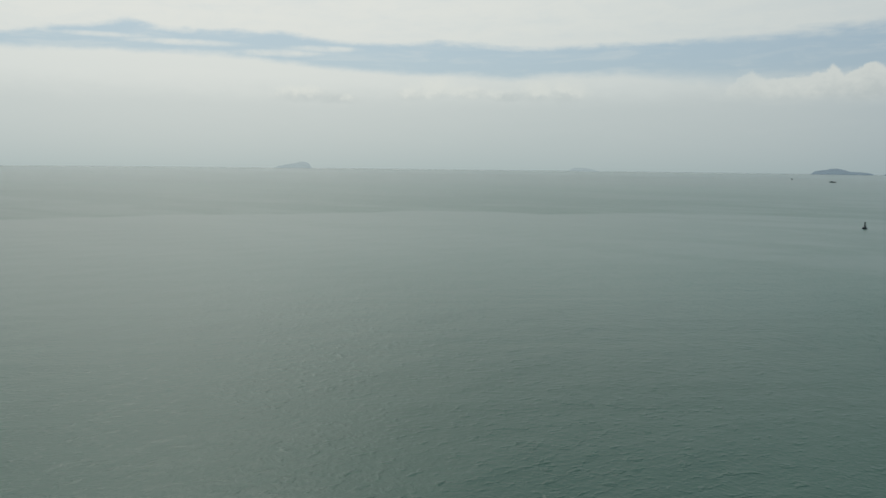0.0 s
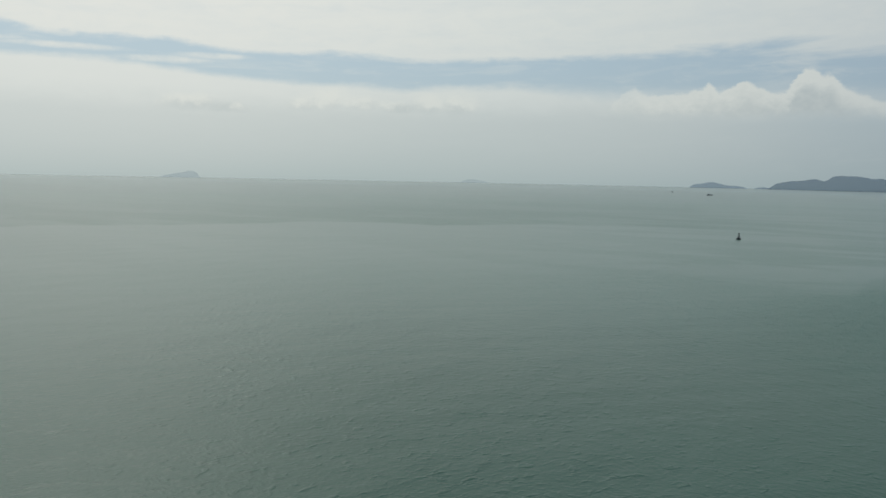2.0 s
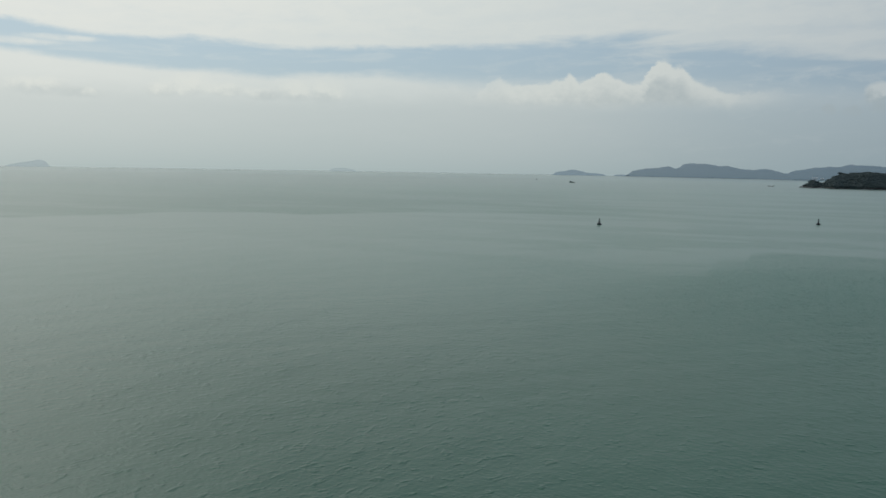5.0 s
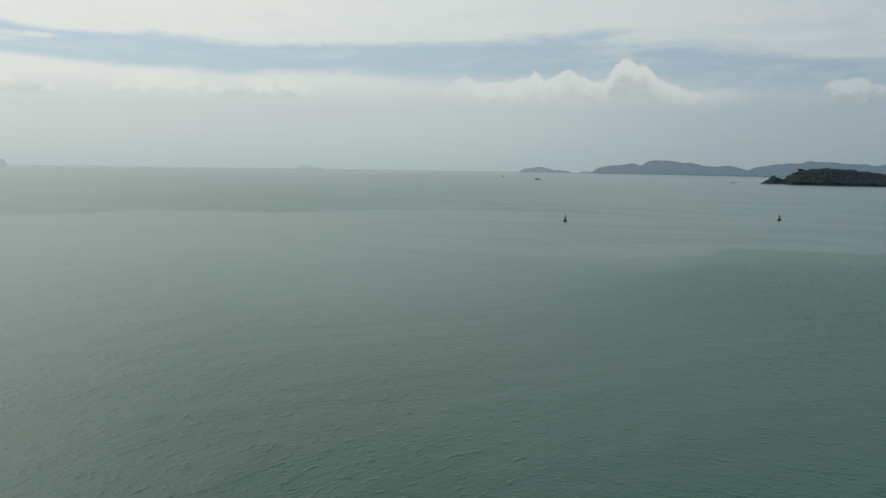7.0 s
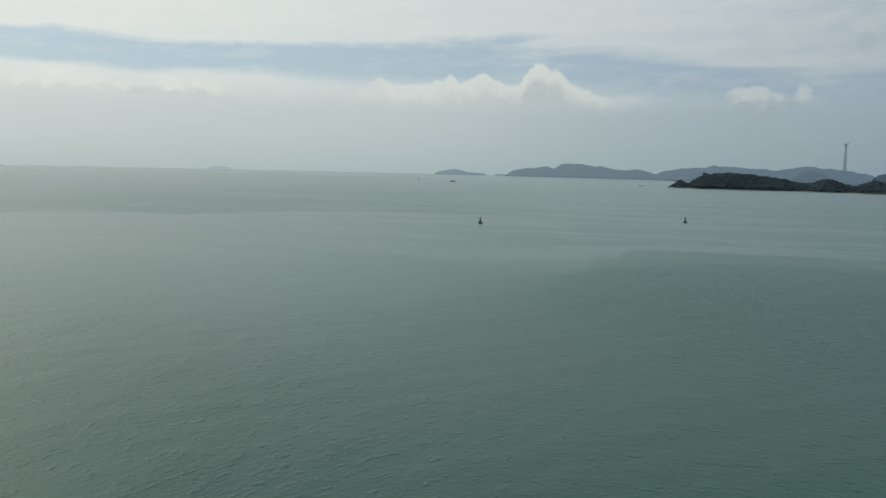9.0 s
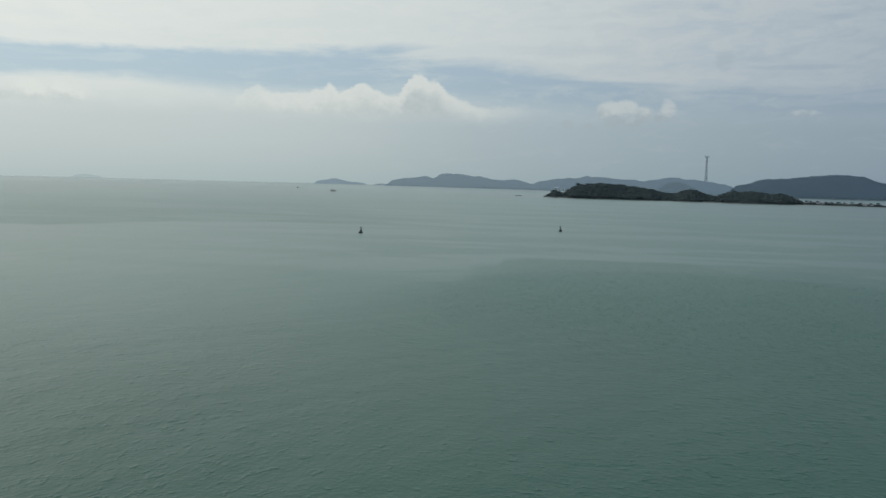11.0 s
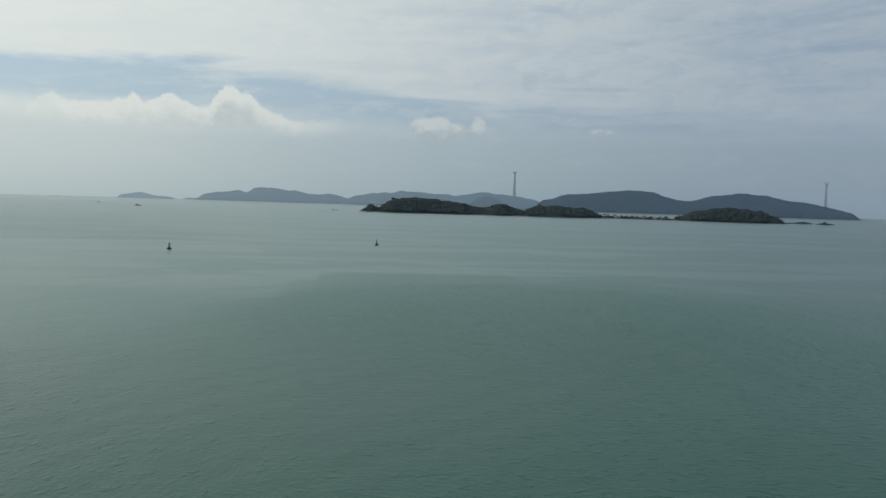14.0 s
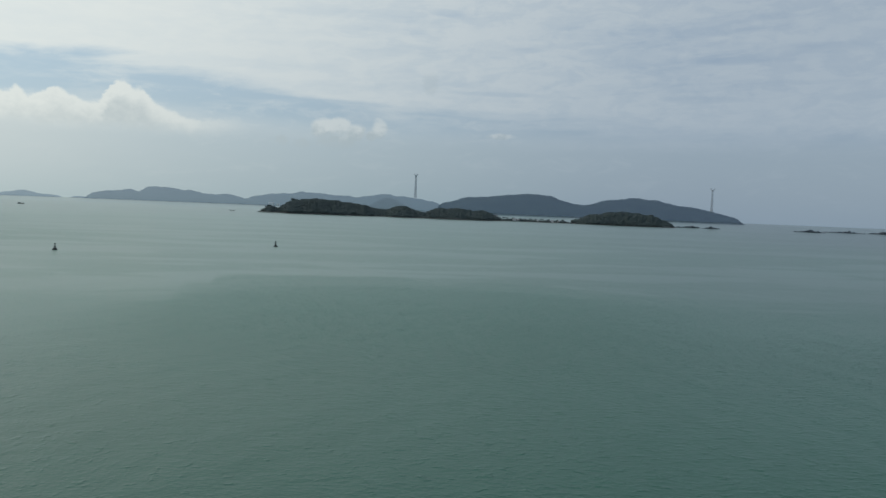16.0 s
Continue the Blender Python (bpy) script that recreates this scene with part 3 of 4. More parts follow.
def forest(name, isl, spacing, size, parent, seed, shore=4.0, label="", cliff=None):
    """A closed wood over the island: one mesh of many crowns."""
    rng = np.random.default_rng(seed)
    a0, _, a1, _ = isl.span
    cell = np.degrees(spacing / isl.crest)
    az, r = np.meshgrid(np.arange(a0, a1, cell), np.arange(isl.front, isl.back, spacing), indexing="ij")
    az = (az + rng.uniform(-0.5, 0.5, az.shape) * cell).ravel()
    r = (r + rng.uniform(-0.5, 0.5, r.shape) * spacing).ravel()
    z = isl.height(az, r)
    x, y = r * np.sin(np.radians(az)), r * np.cos(np.radians(az))
    open_ground = rough_ground(x, y, 45.0, seed + 3)
    ok = (z > shore + 2.0 * rough_ground(x, y, 18.0, seed)) & (open_ground < 0.62) & (rng.random(z.shape) < 0.93)
    if cliff:  # bare rock faces with a few bushes
        bare = (az > cliff[0]) & (az < cliff[1]) & (r < isl.crest - 25) & (rough_ground(x, y, 30.0, seed + 4) > 0.22)
        ok &= ~bare | (rng.random(z.shape) < 0.2)
    x, y, z = x[ok], y[ok], z[ok]
    z = z + size * 0.8 * np.maximum(-0.25, 1.0 * rough_ground(x, y, 13.0, seed + 6, 2) + 0.8 * rough_ground(x, y, 32.0, seed + 7, 1))  # taller and lower stands
    V, F, n = [], [], 0
    pick = rng.integers(0, len(CROWNS), len(x))
    turn = rng.uniform(0, 6.28, len(x))
    grown = size * np.exp(rng.normal(0, 0.22, len(x))) * (1 + 0.3 * rough_ground(x, y, 60.0, seed + 8))
    broad = rng.random(len(x)) < 0.03  # a few broad crowns stand over the rest
    grown, z = np.where(broad, grown * 1.3, grown), np.where(broad, z + 1.0, z)
    tall = grown * rng.uniform(0.45, 0.80, len(x))
    m = np.array(parent.matrix_basis.inverted())
    for k, (tv, tf) in enumerate(CROWNS):
        w = np.nonzero(pick == k)[0]
        if not len(w):
            continue
        c, s = np.cos(turn[w])[:, None], np.sin(turn[w])[:, None]
        px = (tv[:, 0] * c - tv[:, 1] * s) * grown[w][:, None] + x[w][:, None]
        py = (tv[:, 0] * s + tv[:, 1] * c) * grown[w][:, None] + y[w][:, None]
        pz = tv[:, 2] * tall[w][:, None] + (z[w] + 0.16 * tall[w])[:, None]
        V.append(np.stack([px, py, pz], -1).reshape(-1, 3))
        F.append((tf[None] + (np.arange(len(w)) * len(tv))[:, None, None] + n).reshape(-1, 3))
        n += len(w) * len(tv)
    V = np.concatenate(V) @ m[:3, :3].T + m[:3, 3]
    ob = mesh_object(name, V, np.concatenate(F), M_CROWN, parent, smooth=True)
    return tagged(ob, label, kind="stuff")


def boulder_mesh(seed, detail=2):
    bm = bmesh.new()
    bmesh.ops.create_icosphere(bm, subdivisions=detail, radius=1)
    for v in bm.verts:
        d = v.co.normalized()
        n = 1 + 0.5 * noise.noise(d * 1.3 + Vector((seed * 5.1, 0, 0))) + 0.25 * noise.noise(d * 3.1 + Vector((0, seed * 3.7, 0)))
        v.co = d * n
        v.co.z *= 0.7
    bmesh.ops.triangulate(bm, faces=bm.faces)
    bm.verts.index_update()
    V, F = np.array([v.co[:] for v in bm.verts]), np.array([[v.index for v in f.verts] for f in bm.faces])
    bm.free()
    return V, F


BOULDERS = [boulder_mesh(s) for s in range(1, 7)]


def boulders(name, spots, mat, parent, seed, label="", kind="stuff"):
    """Rocks in one mesh: spots of azimuth, distance, foot height, radius and flatness."""
    rng = np.random.default_rng(seed)
    V, F, n = [], [], 0
    m = np.array(parent.matrix_basis.inverted())
    for az, r, z, size, flat in spots:
        tv, tf = BOULDERS[rng.integers(0, len(BOULDERS))]
        a = rng.uniform(0, 6.28)
        sx, sy = size * rng.uniform(0.8, 1.5), size * rng.uniform(0.7, 1.1)
        px, py = tv[:, 0] * sx, tv[:, 1] * sy
        c, s = math.cos(a), math.sin(a)
        p = heading(az) * r
        V.append(np.stack([px * c - py * s + p.x, px * s + py * c + p.y, tv[:, 2] * size * flat + z], -1))
        F.append(tf + n)
        n += len(tv)
    V = np.concatenate(V) @ m[:3, :3].T + m[:3, 3]
    ob = mesh_object(name, V, np.concatenate(F), mat, parent, smooth=False)
    return tagged(ob, label, kind=kind)


def shore_spots(isl, a0, a1, count, seed, lo=0.8, hi=2.6):
    """Spots for rocks along the front waterline."""
    rng = np.random.default_rng(seed)
    out = []
    for _ in range(count):
        az = rng.uniform(a0, a1)
        rs = np.arange(isl.front - 10, isl.crest + 60, 1.5) + isl.lean * (az - isl.middle)
        zz = isl.height(np.full_like(rs, az), rs)
        w = np.nonzero(zz > 0)[0]
        if len(w):
            out.append((az, rs[w[0]] + rng.uniform(-4, 5), rng.uniform(-0.2, 0.8), rng.uniform(lo, hi), rng.uniform(0.6, 1.1)))
    return out


# far islands carry their haze in the material, set by clear_air
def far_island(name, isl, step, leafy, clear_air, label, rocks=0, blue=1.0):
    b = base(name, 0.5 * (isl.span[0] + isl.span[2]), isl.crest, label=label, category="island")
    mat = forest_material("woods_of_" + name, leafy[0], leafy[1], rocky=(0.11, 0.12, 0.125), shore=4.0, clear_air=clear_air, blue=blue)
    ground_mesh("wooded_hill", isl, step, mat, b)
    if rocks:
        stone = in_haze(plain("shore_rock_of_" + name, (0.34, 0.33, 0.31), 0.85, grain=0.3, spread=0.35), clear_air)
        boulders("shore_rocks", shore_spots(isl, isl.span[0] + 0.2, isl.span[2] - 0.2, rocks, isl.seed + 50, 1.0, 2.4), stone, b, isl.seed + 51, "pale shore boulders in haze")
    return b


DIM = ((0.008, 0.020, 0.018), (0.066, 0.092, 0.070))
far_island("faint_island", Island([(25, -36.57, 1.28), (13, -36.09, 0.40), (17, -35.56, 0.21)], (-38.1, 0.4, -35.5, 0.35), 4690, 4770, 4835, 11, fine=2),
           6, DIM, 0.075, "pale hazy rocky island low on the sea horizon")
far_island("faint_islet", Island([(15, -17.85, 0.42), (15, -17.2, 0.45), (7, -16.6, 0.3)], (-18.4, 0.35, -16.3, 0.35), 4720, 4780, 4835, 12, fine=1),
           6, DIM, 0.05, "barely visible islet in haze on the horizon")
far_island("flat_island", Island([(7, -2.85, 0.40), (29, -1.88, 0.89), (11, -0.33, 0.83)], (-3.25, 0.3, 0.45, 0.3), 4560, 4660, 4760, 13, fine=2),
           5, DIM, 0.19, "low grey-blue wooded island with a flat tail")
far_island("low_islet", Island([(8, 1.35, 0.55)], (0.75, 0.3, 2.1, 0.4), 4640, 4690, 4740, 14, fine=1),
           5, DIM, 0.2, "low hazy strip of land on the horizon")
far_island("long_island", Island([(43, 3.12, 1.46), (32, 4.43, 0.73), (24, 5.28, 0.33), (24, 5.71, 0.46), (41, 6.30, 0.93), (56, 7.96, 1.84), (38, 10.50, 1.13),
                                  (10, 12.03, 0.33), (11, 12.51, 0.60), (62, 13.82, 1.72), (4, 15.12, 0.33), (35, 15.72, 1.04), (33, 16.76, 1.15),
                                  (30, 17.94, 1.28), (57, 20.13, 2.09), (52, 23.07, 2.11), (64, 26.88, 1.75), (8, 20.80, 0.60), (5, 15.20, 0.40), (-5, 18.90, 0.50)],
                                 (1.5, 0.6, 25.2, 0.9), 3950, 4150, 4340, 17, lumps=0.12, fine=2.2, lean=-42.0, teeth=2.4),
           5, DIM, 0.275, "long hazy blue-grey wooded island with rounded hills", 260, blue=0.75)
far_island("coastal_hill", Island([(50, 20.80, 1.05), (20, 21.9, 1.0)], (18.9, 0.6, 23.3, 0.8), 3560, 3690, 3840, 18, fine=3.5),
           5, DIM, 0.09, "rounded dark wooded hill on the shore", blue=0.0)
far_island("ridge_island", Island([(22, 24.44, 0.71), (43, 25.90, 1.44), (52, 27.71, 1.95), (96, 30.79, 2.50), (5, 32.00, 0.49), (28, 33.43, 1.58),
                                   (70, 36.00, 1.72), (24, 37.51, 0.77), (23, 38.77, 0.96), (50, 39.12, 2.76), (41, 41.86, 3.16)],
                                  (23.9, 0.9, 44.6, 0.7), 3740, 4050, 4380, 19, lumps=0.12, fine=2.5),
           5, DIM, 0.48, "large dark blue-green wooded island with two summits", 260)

# the two dark wooded islands in the middle distance and the low spit between them
NEAR_A = Island([(11, 13.12, 0.36), (9, 14.31, 0.46), (17, 15.01, 0.90), (34, 16.74, 1.81), (19, 19.25, 1.5), (21, 21.95, 1.0), (4, 24.27, 0.46),
                 (23, 25.53, 2.01), (10, 27.60, 0.87)], (12.3, 0.3, 29.0, 0.5), 2090, 2310, 2420, 31, fine=1.5, taper=0.35)
NEAR_B = Island([(14, 34.77, 0.93), (24, 36.23, 1.32), (25, 38.20, 1.54), (3, 38.89, 0.45)], (33.1, 0.5, 40.3, 0.5), 2180, 2330, 2450, 32, fine=1.5, taper=0.2)
SPIT = Island([(4.2, 29.2, 0.8), (3.4, 30.6, 0.8), (3.4, 31.9, 0.8), (3.0, 33.0, 0.6)], (28.3, 0.4, 33.9, 0.4), 2190, 2240, 2290, 33, fine=0.4, taper=0.3)
island_a = base("wooded_island", 20.5, 2320, label="dark green wooded island with a rocky brown shore", category="island")
ground_mesh("rocky_ground", NEAR_A, 3.0, M_WOODS, island_a)
forest("forest", NEAR_A, 2.6, 3.2, island_a, 5, 2.6, label="dense dark green tree crowns", cliff=(13.6, 16.2))
boulders("shore_rocks", shore_spots(NEAR_A, 12.4, 29.0, 380, 6), M_ROCK, island_a, 7, "brown-grey shore boulders")
island_b = base("wooded_islet", 36.7, 2340, label="small rounded dark wooded island ringed by rocks", category="island")
ground_mesh("rocky_ground", NEAR_B, 3.0, M_WOODS, island_b)
forest("forest", NEAR_B, 2.6, 3.2, island_b, 15, 2.6, label="dense dark green tree crowns")
boulders("shore_rocks", shore_spots(NEAR_B, 33.1, 40.3, 200, 16), M_ROCK, island_b, 17, "brown-grey shore boulders")
spit = base("sand_spit", 31.0, 2250, label="low dark spit of land joining two islands", category="spit")
ground_mesh("low_ground", SPIT, 2.5, M_WOODS, spit)
forest("scrub", SPIT, 3.4, 1.7, spit, 25, 1.7, label="low dark scrub")
boulders("shore_rocks", shore_spots(SPIT, 28.6, 33.8, 110, 26, 0.6, 1.6), M_ROCK, spit, 27, "brown-grey shore boulders")

# ---------------------------------------------------------------- single trees on the skyline and the spit


def tree(az, r, z, high, wide, seed, label, group=""):
    """A trunk with limbs and a crown of small uneven leaf clumps."""
    rng = random.Random(seed)
    t = base("tree", az, r, z, label=label, category="tree", group=group)
    bm = rod((0, 0, -0.5), (0.15, 0, high * 0.55), high * 0.035, high * 0.018, 7)
    tips = [Vector((0.2, 0, high * 0.6))]
    for k in range(5):
        a, up = k * 1.26 + rng.uniform(-0.4, 0.4), rng.uniform(0.36, 0.52)
        tip = Vector((math.cos(a) * wide * 0.55, math.sin(a) * wide * 0.55, high * rng.uniform(0.6, 0.85)))
        rod((0.1, 0, high * up), tip, high * 0.014, high * 0.006, 5, bm)
        tips.append(tip)
    part("trunk", bm, M_BARK, t)
    V, F, n = [], [], 0
    for tip in tips:
        for _ in range(8):
            tv, tf = CROWNS[rng.randrange(len(CROWNS))]
            s = wide * rng.uniform(0.18, 0.34)
            c = tip + Vector((rng.gauss(0, 0.25) * wide * 0.5, rng.gauss(0, 0.25) * wide * 0.5, rng.uniform(-0.05, 0.16) * high))
            V.append(tv * (s, s, s * 0.8) + np.array(c))
            F.append(tf + n)
            n += len(tv)
    mesh_object("crown", np.concatenate(V), np.concatenate(F), M_CROWN, t, smooth=False)
    return t


def foot(isl, az, r):
    return float(isl.height(np.array([az]), np.array([float(r)]))[0])


def on_ridge(isl, az):
    """Distance and height of the highest ground at an azimuth."""
    rs = np.arange(isl.front, isl.back, 3.0)
    zz = isl.height(np.full_like(rs, az), rs)
    k = int(np.argmax(zz))
    return float(rs[k]), float(zz[k])


for k, (az, high, wide) in enumerate([(12.78, 7, 5), (12.95, 9, 6), (13.10, 11, 8), (13.30, 9.5, 7), (13.48, 10, 6), (13.62, 7, 5), (14.02, 9, 6), (14.25, 8, 5),
                                      (14.62, 12, 8), (14.86, 9, 6), (15.3, 8, 7), (17.6, 8, 8), (18.4, 8, 7), (20.6, 9, 7), (21.95, 9, 6), (24.1, 9, 6), (25.7, 9, 6)]):
    r, z = on_ridge(NEAR_A, az)
    tree(az, r - 3, max(z - 2.2, 0.3), high * 0.75, wide, 40 + k, "dark leafy tree standing up on the wooded skyline", "skyline trees")
for k, (az, high, wide) in enumerate([(36.1, 10, 7), (36.35, 8, 5), (36.72, 10, 6), (37.0, 9, 6), (38.7, 9, 6), (39.1, 8, 5), (39.6, 9, 6)]):
    r, z = on_ridge(NEAR_B, az)
    tree(az, r - 3, max(z - 2.2, 0.3), high * 0.75, wide, 60 + k, "dark leafy tree standing up on the wooded skyline", "skyline trees")
for k, (az, high, wide) in enumerate([(28.9, 6, 5), (29.15, 5, 4), (29.55, 5.5, 4), (30.05, 4.5, 4), (30.35, 4, 4), (30.75, 4.5, 5), (31.05, 4, 4), (31.5, 5, 5),
                                      (31.95, 4.5, 4), (32.5, 4, 4), (32.9, 5, 5)]):
    r, z = on_ridge(SPIT, az)
    tree(az, r + 3, max(z, 0.3) - 0.3, high, wide, 80 + k, "small dark tree on a low spit", "trees of the spit")


# ---------------------------------------------------------------- houses
def house(az, r, z, wide, deep, high, rz, label, windows=3, wall=None, roof=None):
    h = base("house", az, r, z - 0.3, rz, label=label, category="house")
    part("wall", box(wide, deep, high + 0.3), wall or M_WHITE, h)
    rise = deep * 0.28
    a, b = wide / 2 + 0.4, deep / 2 + 0.4
    bm = loft([[(x, -b, high + 0.3), (x, b, high + 0.3), (x, b, high + 0.5), (x, 0, high + 0.5 + rise), (x, -b, high + 0.5)] for x in (-a, a)])
    part("roof", bm, roof or M_ROOF, h)
    for k in range(windows):
        x = (k + 0.5) / windows * wide - wide / 2
        if k == windows // 2:
            part("door", box(0.9, 0.08, 2.0, (x, -deep / 2 - 0.03, 0.3)), M_WOOD, h)
        else:
            w = part("window", box(1.1, 0.10, 1.2, (x, -deep / 2 - 0.03, 1.2)), M_WHITE, h)
            part("pane", box(0.9, 0.05, 1.0, (x, -deep / 2 - 0.09, 1.3)), M_GLASS, w)
    return h


for az, r, wide, high, rz, lab in [(29.62, 2216, 8, 3.4, 8, "small white house with a grey roof on a spit"), (29.88, 2214, 6, 2.8, -6, "small white hut among trees on a spit"),
                                   (31.2, 2218, 5, 2.4, 12, "low pale hut on a spit"), (32.2, 2216, 8, 2.6, 3, "low white house at the end of a spit"),
                                   (32.6, 2217, 5, 2.3, -10, "low pale hut on a spit")]:
    house(az, r, max(0.4, foot(SPIT, az, r)), wide, 5, high, rz, lab)
house(28.40, 2285, max(1.0, foot(NEAR_A, 28.40, 2285)), 7, 5, 5.0, 5, "pale house half hidden by trees above the shore")
r_, z_ = 3925.0, 5.5


def resort(az, r, z, wide, high):
    """A long white building of two storeys on the far shore."""
    h = base("shore_building", az, r, z - 4.5, label="long white two-storey building on a far shore", category="building")
    part("wall", box(wide, 12, high + 4.5, bevel=0.1), M_FAR_WHITE, h)
    part("roof", loft([[(x, -7, high + 4.5), (x, 7, high + 4.5), (x, 7, high + 4.9), (x, 0.5, high + 8.0), (x, -7, high + 4.9)] for x in (-wide / 2 - 0.8, wide / 2 + 0.8)]), M_FAR_WHITE, h)
    for s in range(2):
        for k in range(9):
            x = (k + 0.5) / 9 * wide - wide / 2
            w = part("window", box(wide / 9 * 0.36, 0.3, 1.5, (x, -6.0, 5.6 + s * 3.4)), M_WHITE, h)
            part("pane", box(wide / 9 * 0.26, 0.1, 1.2, (x, -6.2, 5.75 + s * 3.4)), M_GLASS, w)
    return h


resort(13.22, r_, z_, 22, 7.0)
resort(13.66, r_ + 8, z_, 12, 3.0)

# ---------------------------------------------------------------- cable-car towers on the hills


def tower(az, r, z_foot, high, label):
    """A tapering four-legged concrete tower with a wide saddle head."""
    t = base("cable_car_tower", az, r, z_foot, 20, label, "tower", "cable-car towers")
    b0, b1 = 4.2, 2.1
    legs = [(-1, -1), (1, -1), (1, 1), (-1, 1)]

    def at(s, f):
        w = b0 + (b1 - b0) * f
        return (s[0] * w, s[1] * w, high * f)

    for s in legs:
        part("leg", rod(at(s, -0.03), at(s, 1.0), 1.5, 1.1, 8), M_CONCRETE, t)
    steps = 11
    for k in range(1, steps + 1):
        f = k / steps
        bm = bmesh.new()
        for i in range(4):
            rod(at(legs[i], f), at(legs[(i + 1) % 4], f), 0.4, 0.4, 6, bm)
        part("ring_beam", bm, M_CONCRETE, t)
        bm = bmesh.new()
        g = (k - 1) / steps
        for i in range(4):
            rod(at(legs[i], g), at(legs[(i + 1) % 4], f), 0.28, 0.28, 5, bm)
            rod(at(legs[(i + 1) % 4], g), at(legs[i], f), 0.28, 0.28, 5, bm)
        part("brace", bm, M_CONCRETE, t)
    part("lift_shaft", box(2.2, 2.2, high * 0.98, bevel=0.15), M_CONCRETE, t)
    head = loft([[(x, -3.2, z0), (x, 3.2, z0), (x, 3.2, z1), (x, -3.2, z1)] for x, z0, z1 in
                 [(-8.6, high + 1.2, high + 4.4), (-7, high + 0.4, high + 4.4), (-3, high - 5.0, high + 3.4), (3, high - 5.0, high + 3.4), (7, high + 0.4, high + 4.4), (8.6, high + 1.2, high + 4.4)]])
    part("crosshead", head, M_CONCRETE, t)
    for x in (-7.0, 7.0):
        bm = loft([[(x - 1.2, y, high + 5.0), (x + 1.2, y, high + 5.0), (x + 1.0, y, high + h), (x - 1.0, y, high + h)] for y, h in
                   [(-8, 5.4), (-4, 6.3), (0, 6.7), (4, 6.3), (8, 5.4)]])
        part("cable_saddle", bm, M_STEEL, t)
    return t


tower(22.84, 3765, 62, 101, "tall pale grey cable-car tower on a wooded hill")
tower(42.46, 4055, 50, 101, "tall pale grey cable-car tower on an island slope")

# ---------------------------------------------------------------- reefs


def reef(spots, seed, label):
    az = sum(s[0] for s in spots) / len(spots)
    rr = sum(s[1] for s in spots) / len(spots)
    b = base("rock_reef", az, rr, label=label, category="reef", group="reefs")
    for k, s in enumerate(spots):
        boulders("rock", [s], M_WETROCK, b, seed + k, kind="")
    return b


def shelf(a0, a1, r, seed, tall=1.6, humps=()):
    """Low flat rocks in a row between two azimuths, with a few higher humps (azimuth, height)."""
    rng = random.Random(seed)
    out, az = [], a0
    while az < a1:
        size = rng.uniform(2.5, 5.0)
        mid = 1 - abs(2 * (az - a0) / (a1 - a0) - 1)
        out.append((az, r + rng.uniform(-6, 6), -0.2, size, 3.1 * tall / size * (0.5 + 0.7 * mid) * rng.uniform(0.7, 1.2)))
        az += math.degrees(size * rng.uniform(0.9, 1.5) / r)
    for h_az, h in humps:
        out.append((h_az, r, 0.2, h * 0.85, 1.5))
        out.append((h_az + 0.07, r + 2, 0.1, h * 0.55, 1.2))
        out.append((h_az - 0.08, r - 2, 0.1, h * 0.5, 1.1))
    return out


reef(shelf(40.25, 40.62, 2300, 1, 1.5), 100, "flat dark wet rocks off an island's point")
reef(shelf(40.72, 41.78, 2340, 2, 2.4, [(41.05, 5.5), (41.3, 5.0)]), 110, "low dark reef with two humps awash in the sea")
reef(shelf(42.0, 43.0, 2320, 3, 1.8, [(42.46, 8.0), (42.3, 3.5)]), 130, "low dark reef with one square boulder")
reef(shelf(47.5, 49.3, 2450, 4, 1.7, [(48.15, 5.5), (48.36, 8.5), (48.55, 6.0), (48.85, 4.5)]), 150, "long dark reef with rounded boulders")
reef(shelf(49.3, 51.45, 2640, 5, 1.5, [(50.4, 6.0), (50.6, 8.5), (50.85, 5.0)]), 170, "long thin reef with two boulders")
reef(shelf(51.75, 52.15, 2720, 6, 2.0), 200, "small flat reef awash in the sea")
reef(shelf(52.2, 53.6, 2720, 7, 3.4, [(52.45, 9.0), (52.7, 8.0), (53.0, 9.0)]), 210, "dark rocky reef with high boulders")

# ---------------------------------------------------------------- navigation buoys


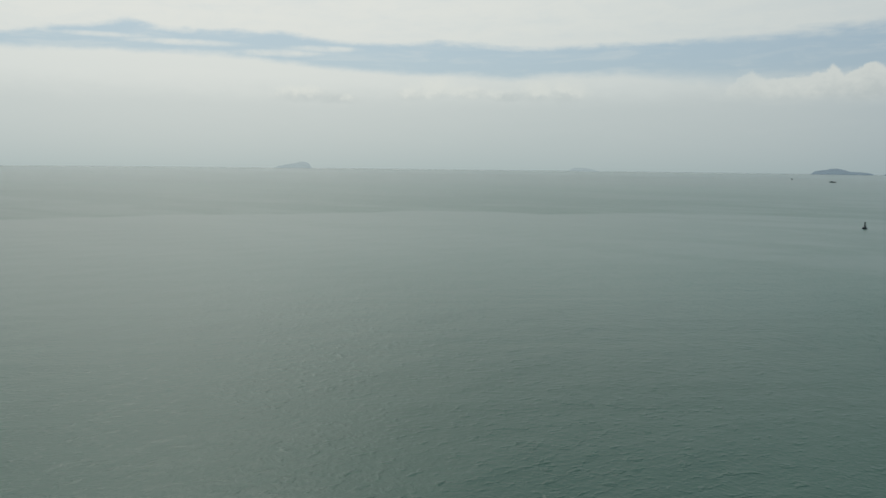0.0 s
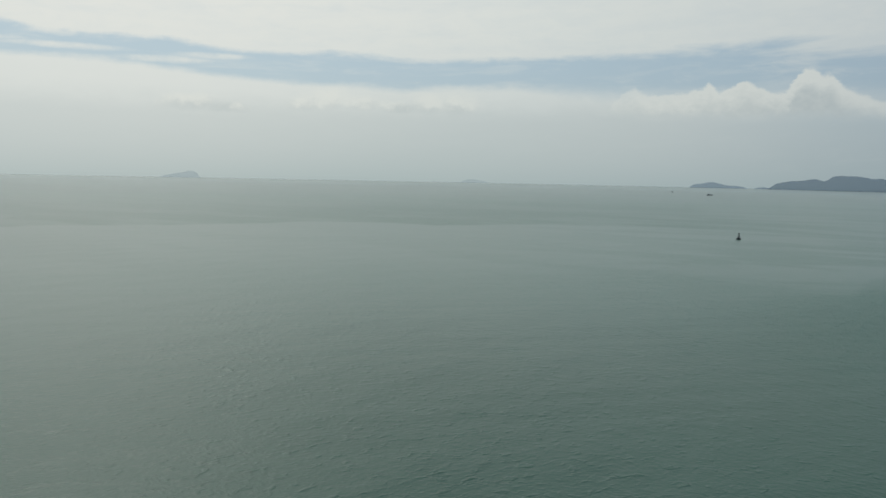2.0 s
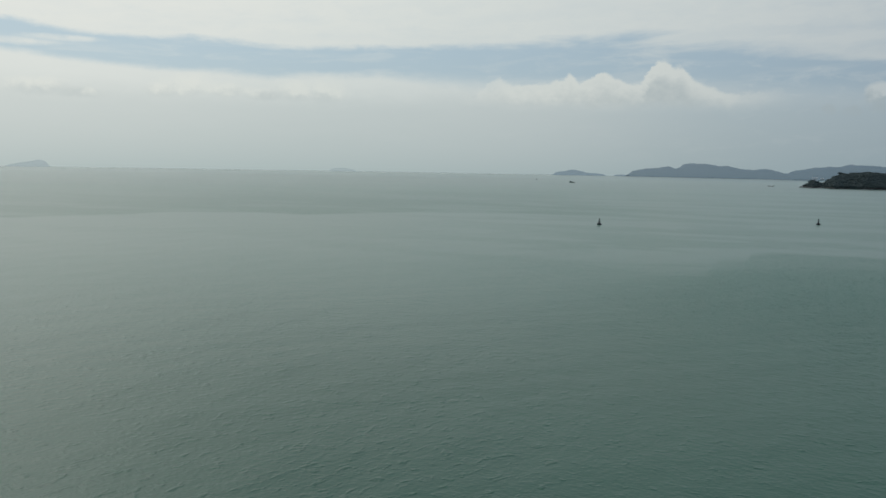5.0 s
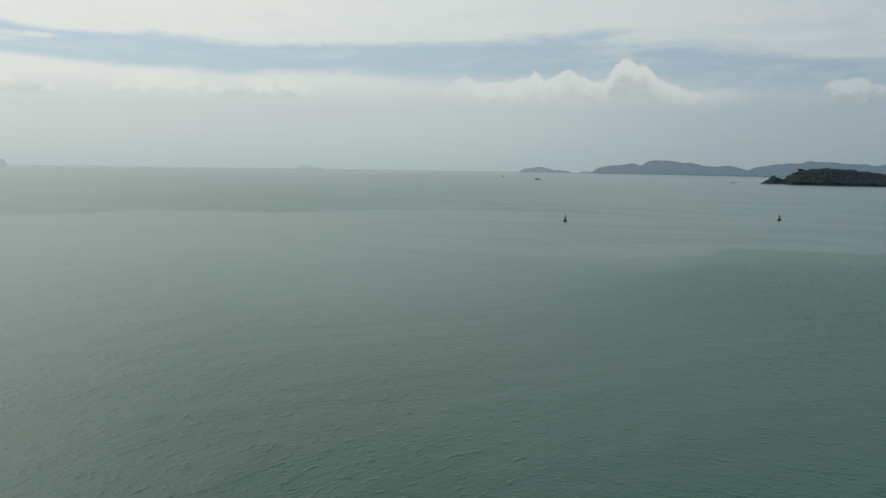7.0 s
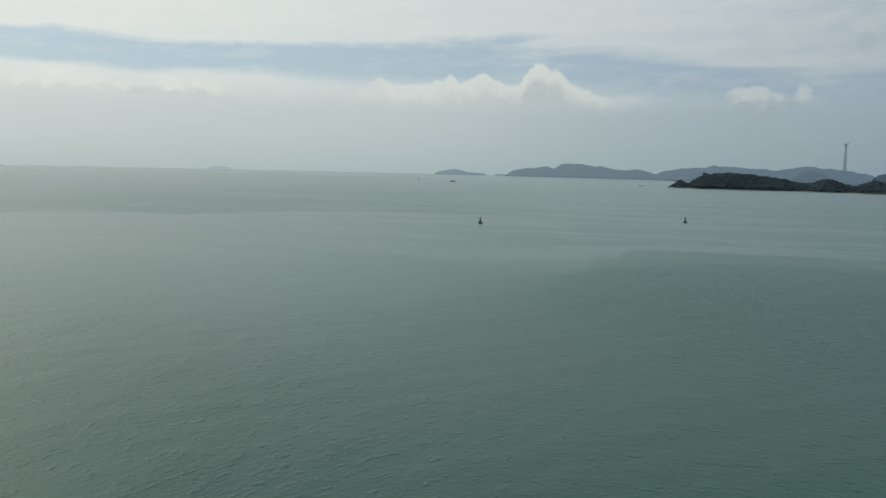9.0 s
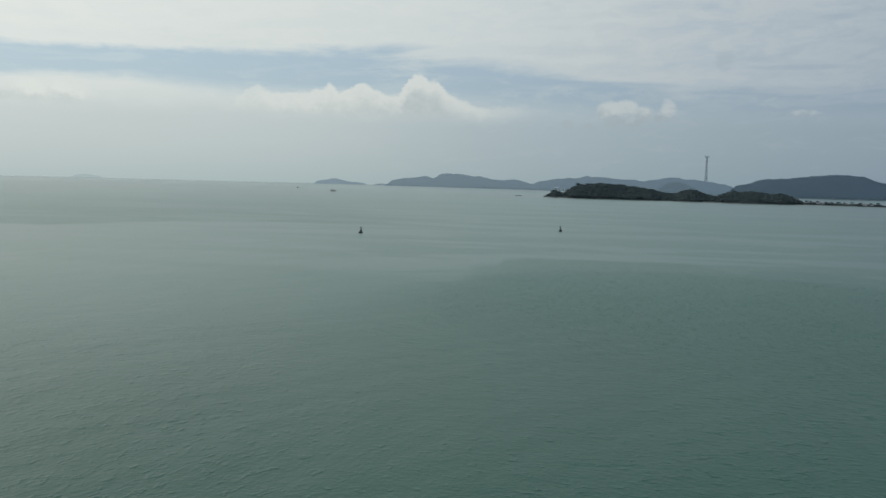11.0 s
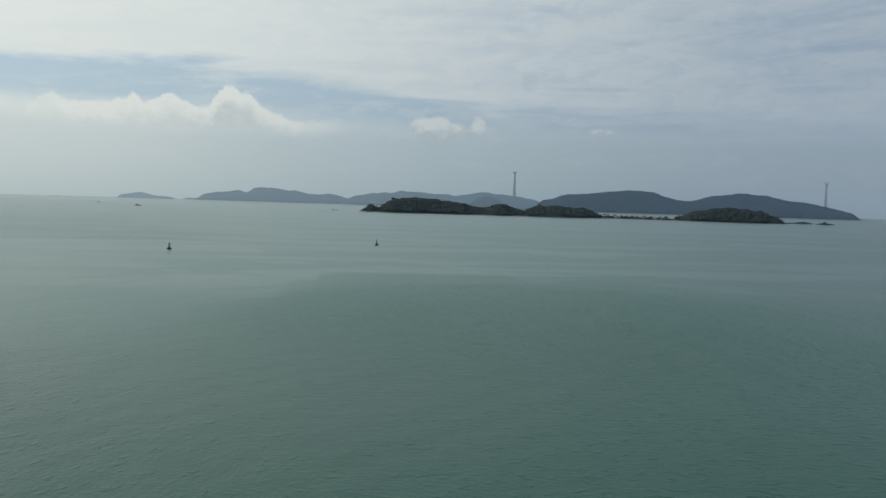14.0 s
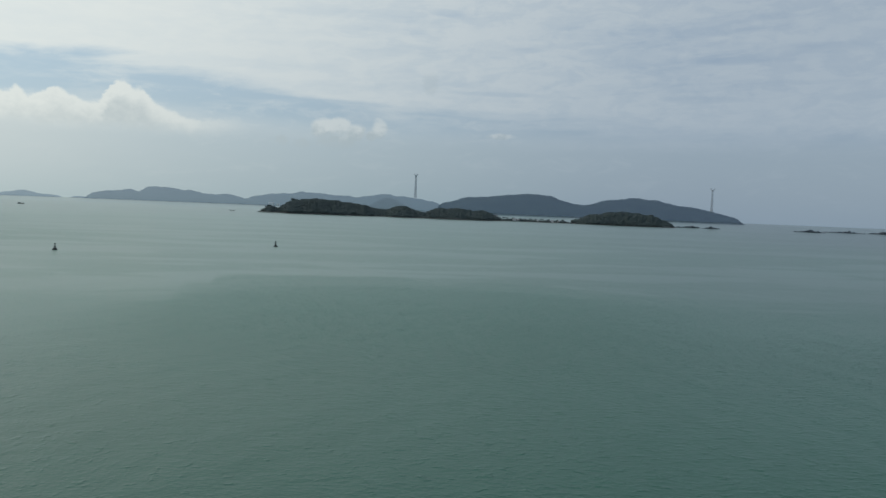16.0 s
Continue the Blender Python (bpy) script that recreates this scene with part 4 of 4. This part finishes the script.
def buoy(az, r, rz, label, lean=0.0, panel=None):
    """A lateral buoy: domed float with fender, slim lattice tower with day mark panels, lantern and drum top mark."""
    b = base("navigation_buoy", az, r, -0.1, rz, label, "buoy", "channel buoys")
    b.matrix_basis = b.matrix_basis @ pose(0, 0, 0, lean, lean * 0.5, 0)
    part("float", lathe([(0.8, -0.7), (1.25, -0.4), (1.42, 0.05), (1.42, 0.45), (1.30, 0.72), (0.98, 0.98), (0.55, 1.10)], n=28), M_BUOY_DARK, b, smooth=True)
    part("fender", lathe([(1.40, 0.14), (1.52, 0.20), (1.52, 0.38), (1.40, 0.44)], n=28), M_RUBBER, b, "black rubber fender", smooth=True)
    legs = [(-1, -1), (1, -1), (1, 1), (-1, 1)]
    for sx, sy in legs:
        part("leg", rod((sx * 0.46, sy * 0.46, 0.95), (sx * 0.34, sy * 0.34, 2.95), 0.07, 0.06, 8), M_STEEL, b)
    for f in (0.3, 0.65, 1.0):
        w, z = 0.46 - 0.12 * f, 0.95 + 2.0 * f
        bm = bmesh.new()
        for i in range(4):
            p, q = legs[i], legs[(i + 1) % 4]
            rod((p[0] * w, p[1] * w, z), (q[0] * w, q[1] * w, z), 0.045, 0.045, 6, bm)
        part("cross_bar", bm, M_STEEL, b)
    for k in range(4):
        p, q = legs[k], legs[(k + 1) % 4]
        bm = loft([[(p[0] * w, p[1] * w, z), (q[0] * w, q[1] * w, z), (q[0] * w * 0.92, q[1] * w * 0.92, z), (p[0] * w * 0.92, p[1] * w * 0.92, z)]
                   for w, z in ((0.45, 1.15), (0.37, 2.45))])
        part("day_mark", bm, panel or M_BUOY_LIGHT, b, "weathered day mark panel")
    part("platform", lathe([(0.46, 2.92), (0.52, 2.94), (0.52, 3.02), (0.46, 3.04)], n=18), M_BUOY_DARK, b)
    lamp = part("lantern", lathe([(0.22, 3.04), (0.22, 3.12), (0.17, 3.15), (0.17, 3.36), (0.20, 3.39), (0.10, 3.44)], n=16), M_BUOY_DARK, b, smooth=True)
    part("lens", lathe([(0.18, 3.16), (0.185, 3.26), (0.18, 3.35)], n=16), M_GLASS, lamp, smooth=True)
    part("top_mark", lathe([(0.12, 3.44), (0.46, 3.47), (0.50, 3.52), (0.50, 3.92), (0.44, 3.97)], n=20), M_BUOY_DARK, b, "dark can-shaped top mark")
    bm = bmesh.new()
    for x in (-0.18, 0.18):
        rod((x, -0.55, 0.95), (x, -0.42, 2.95), 0.03, 0.03, 5, bm)
    for k in range(7):
        f = k / 6
        rod((-0.18, -0.54 + 0.11 * f, 1.1 + 1.7 * f), (0.18, -0.54 + 0.11 * f, 1.1 + 1.7 * f), 0.022, 0.022, 5, bm)
    part("ladder", bm, M_STEEL, b)
    for k in range(3):
        a = k * 2.094 + 0.5
        part("lifting_eye", rod((math.cos(a) * 1.02, math.sin(a) * 1.02, 0.86), (math.cos(a) * 1.02, math.sin(a) * 1.02, 1.16), 0.07, 0.05, 6), M_STEEL, b)
    return b


buoy(0.02, 541, 30, "dark channel buoy with a pale day mark under a can top", 2.0, M_BUOY_PALE)
buoy(13.58, 623, 12, "dark channel buoy with a slim dark lattice tower", -2.0)

# ---------------------------------------------------------------- boats


def boat(az, r, rz, long_, label, cabin=True, paint=None, hull_mat=None, height=1.0):
    """A wooden fishing boat with a raised bow, wheelhouse, awning posts and mast."""
    b = base("fishing_boat", az, r, 0.0, rz, label, "boat", "fishing boats")
    half, beam = long_ / 2, long_ * 0.13
    secs = []
    for k in range(11):
        f = k / 10 * 2 - 1
        w = beam * max(0.06, (1 - abs(f) ** 2.6) * (1.0 if f > 0 else 0.95) + (0.45 if f < -0.9 else 0))
        sheer = height * long_ * (0.085 + 0.07 * max(0, f) ** 2 + 0.03 * max(0, -f) ** 2)
        x = f * half
        secs.append([(x, -w, sheer), (x, -w * 0.8, sheer * 0.3), (x, 0, -0.6), (x, w * 0.8, sheer * 0.3), (x, w, sheer), (x, w * 0.86, sheer - 0.35), (x, -w * 0.86, sheer - 0.35)])
    hull = part("hull", loft(secs), hull_mat or M_HULL, b)
    part("rubbing_strake", loft([[(s[0][0], s[0][1] - 0.06, s[0][2] - 0.3), (s[0][0], s[0][1] - 0.06, s[0][2] - 0.1), (s[0][0], s[0][1] + 0.04, s[0][2] - 0.1), (s[0][0], s[0][1] + 0.04, s[0][2] - 0.3)] for s in secs[1:-1]]), M_WOOD, hull)
    deck = height * long_ * 0.085
    if cabin:
        cw, cl = beam * 1.25, long_ * 0.24
        cab = part("wheelhouse", box(cl, cw, 2.3, (-half * 0.30, 0, deck - 0.3), bevel=0.08), paint or M_CABIN, b)
        part("cabin_roof", box(cl + 0.7, cw + 0.6, 0.16, (-half * 0.30, 0, deck + 2.0), bevel=0.05), M_WOOD, b)
        for x in (-0.28, 0.0, 0.28):
            part("window", box(cl * 0.2, 0.08, 0.7, (-half * 0.30 + x * cl, -cw / 2 - 0.02, deck + 0.9)), M_GLASS, cab)
        part("mast", rod((half * 0.12, 0, deck - 0.3), (half * 0.14, 0, deck + long_ * 0.28), 0.11, 0.06, 7), M_WOOD, b)
        part("boom", rod((half * 0.12, 0, deck + 1.6), (half * 0.62, 0, deck + long_ * 0.17), 0.07, 0.05, 6), M_WOOD, b)
        for x in (-0.62, -0.92):
            for y in (-0.7, 0.7):
                part("awning_post", rod((half * x, beam * y, deck - 0.2), (half * x, beam * y, deck + 1.9), 0.06, 0.06, 5), M_WOOD, b)
        part("awning", box(half * 0.42, beam * 1.7, 0.10, (-half * 0.76, 0, deck + 1.9), bevel=0.03), M_CABIN, b)
        part("fish_hold", box(long_ * 0.12, beam * 0.9, 0.7, (half * 0.4, 0, deck - 0.2), bevel=0.06), M_WOOD, b)
    else:
        for x in (-0.5, 0.0, 0.45):
            part("thwart", box(0.35, beam * 1.5, 0.10, (half * x, 0, deck - 0.1)), M_WOOD, b)
        part("engine_box", box(long_ * 0.10, beam * 0.8, 1.0, (-half * 0.6, 0, deck - 0.2), bevel=0.06), paint or M_CABIN, b)
    return b


boat(-1.89, 2170, 12, 14.5, "dark wooden fishing boat with a wheelhouse at anchor")
boat(-4.23, 2555, 70, 11, "small dark fishing boat far out at sea", height=1.1)
boat(10.68, 2215, 8, 15, "long low pale wooden boat near an island", cabin=False, hull_mat=M_WOOD, height=0.7)
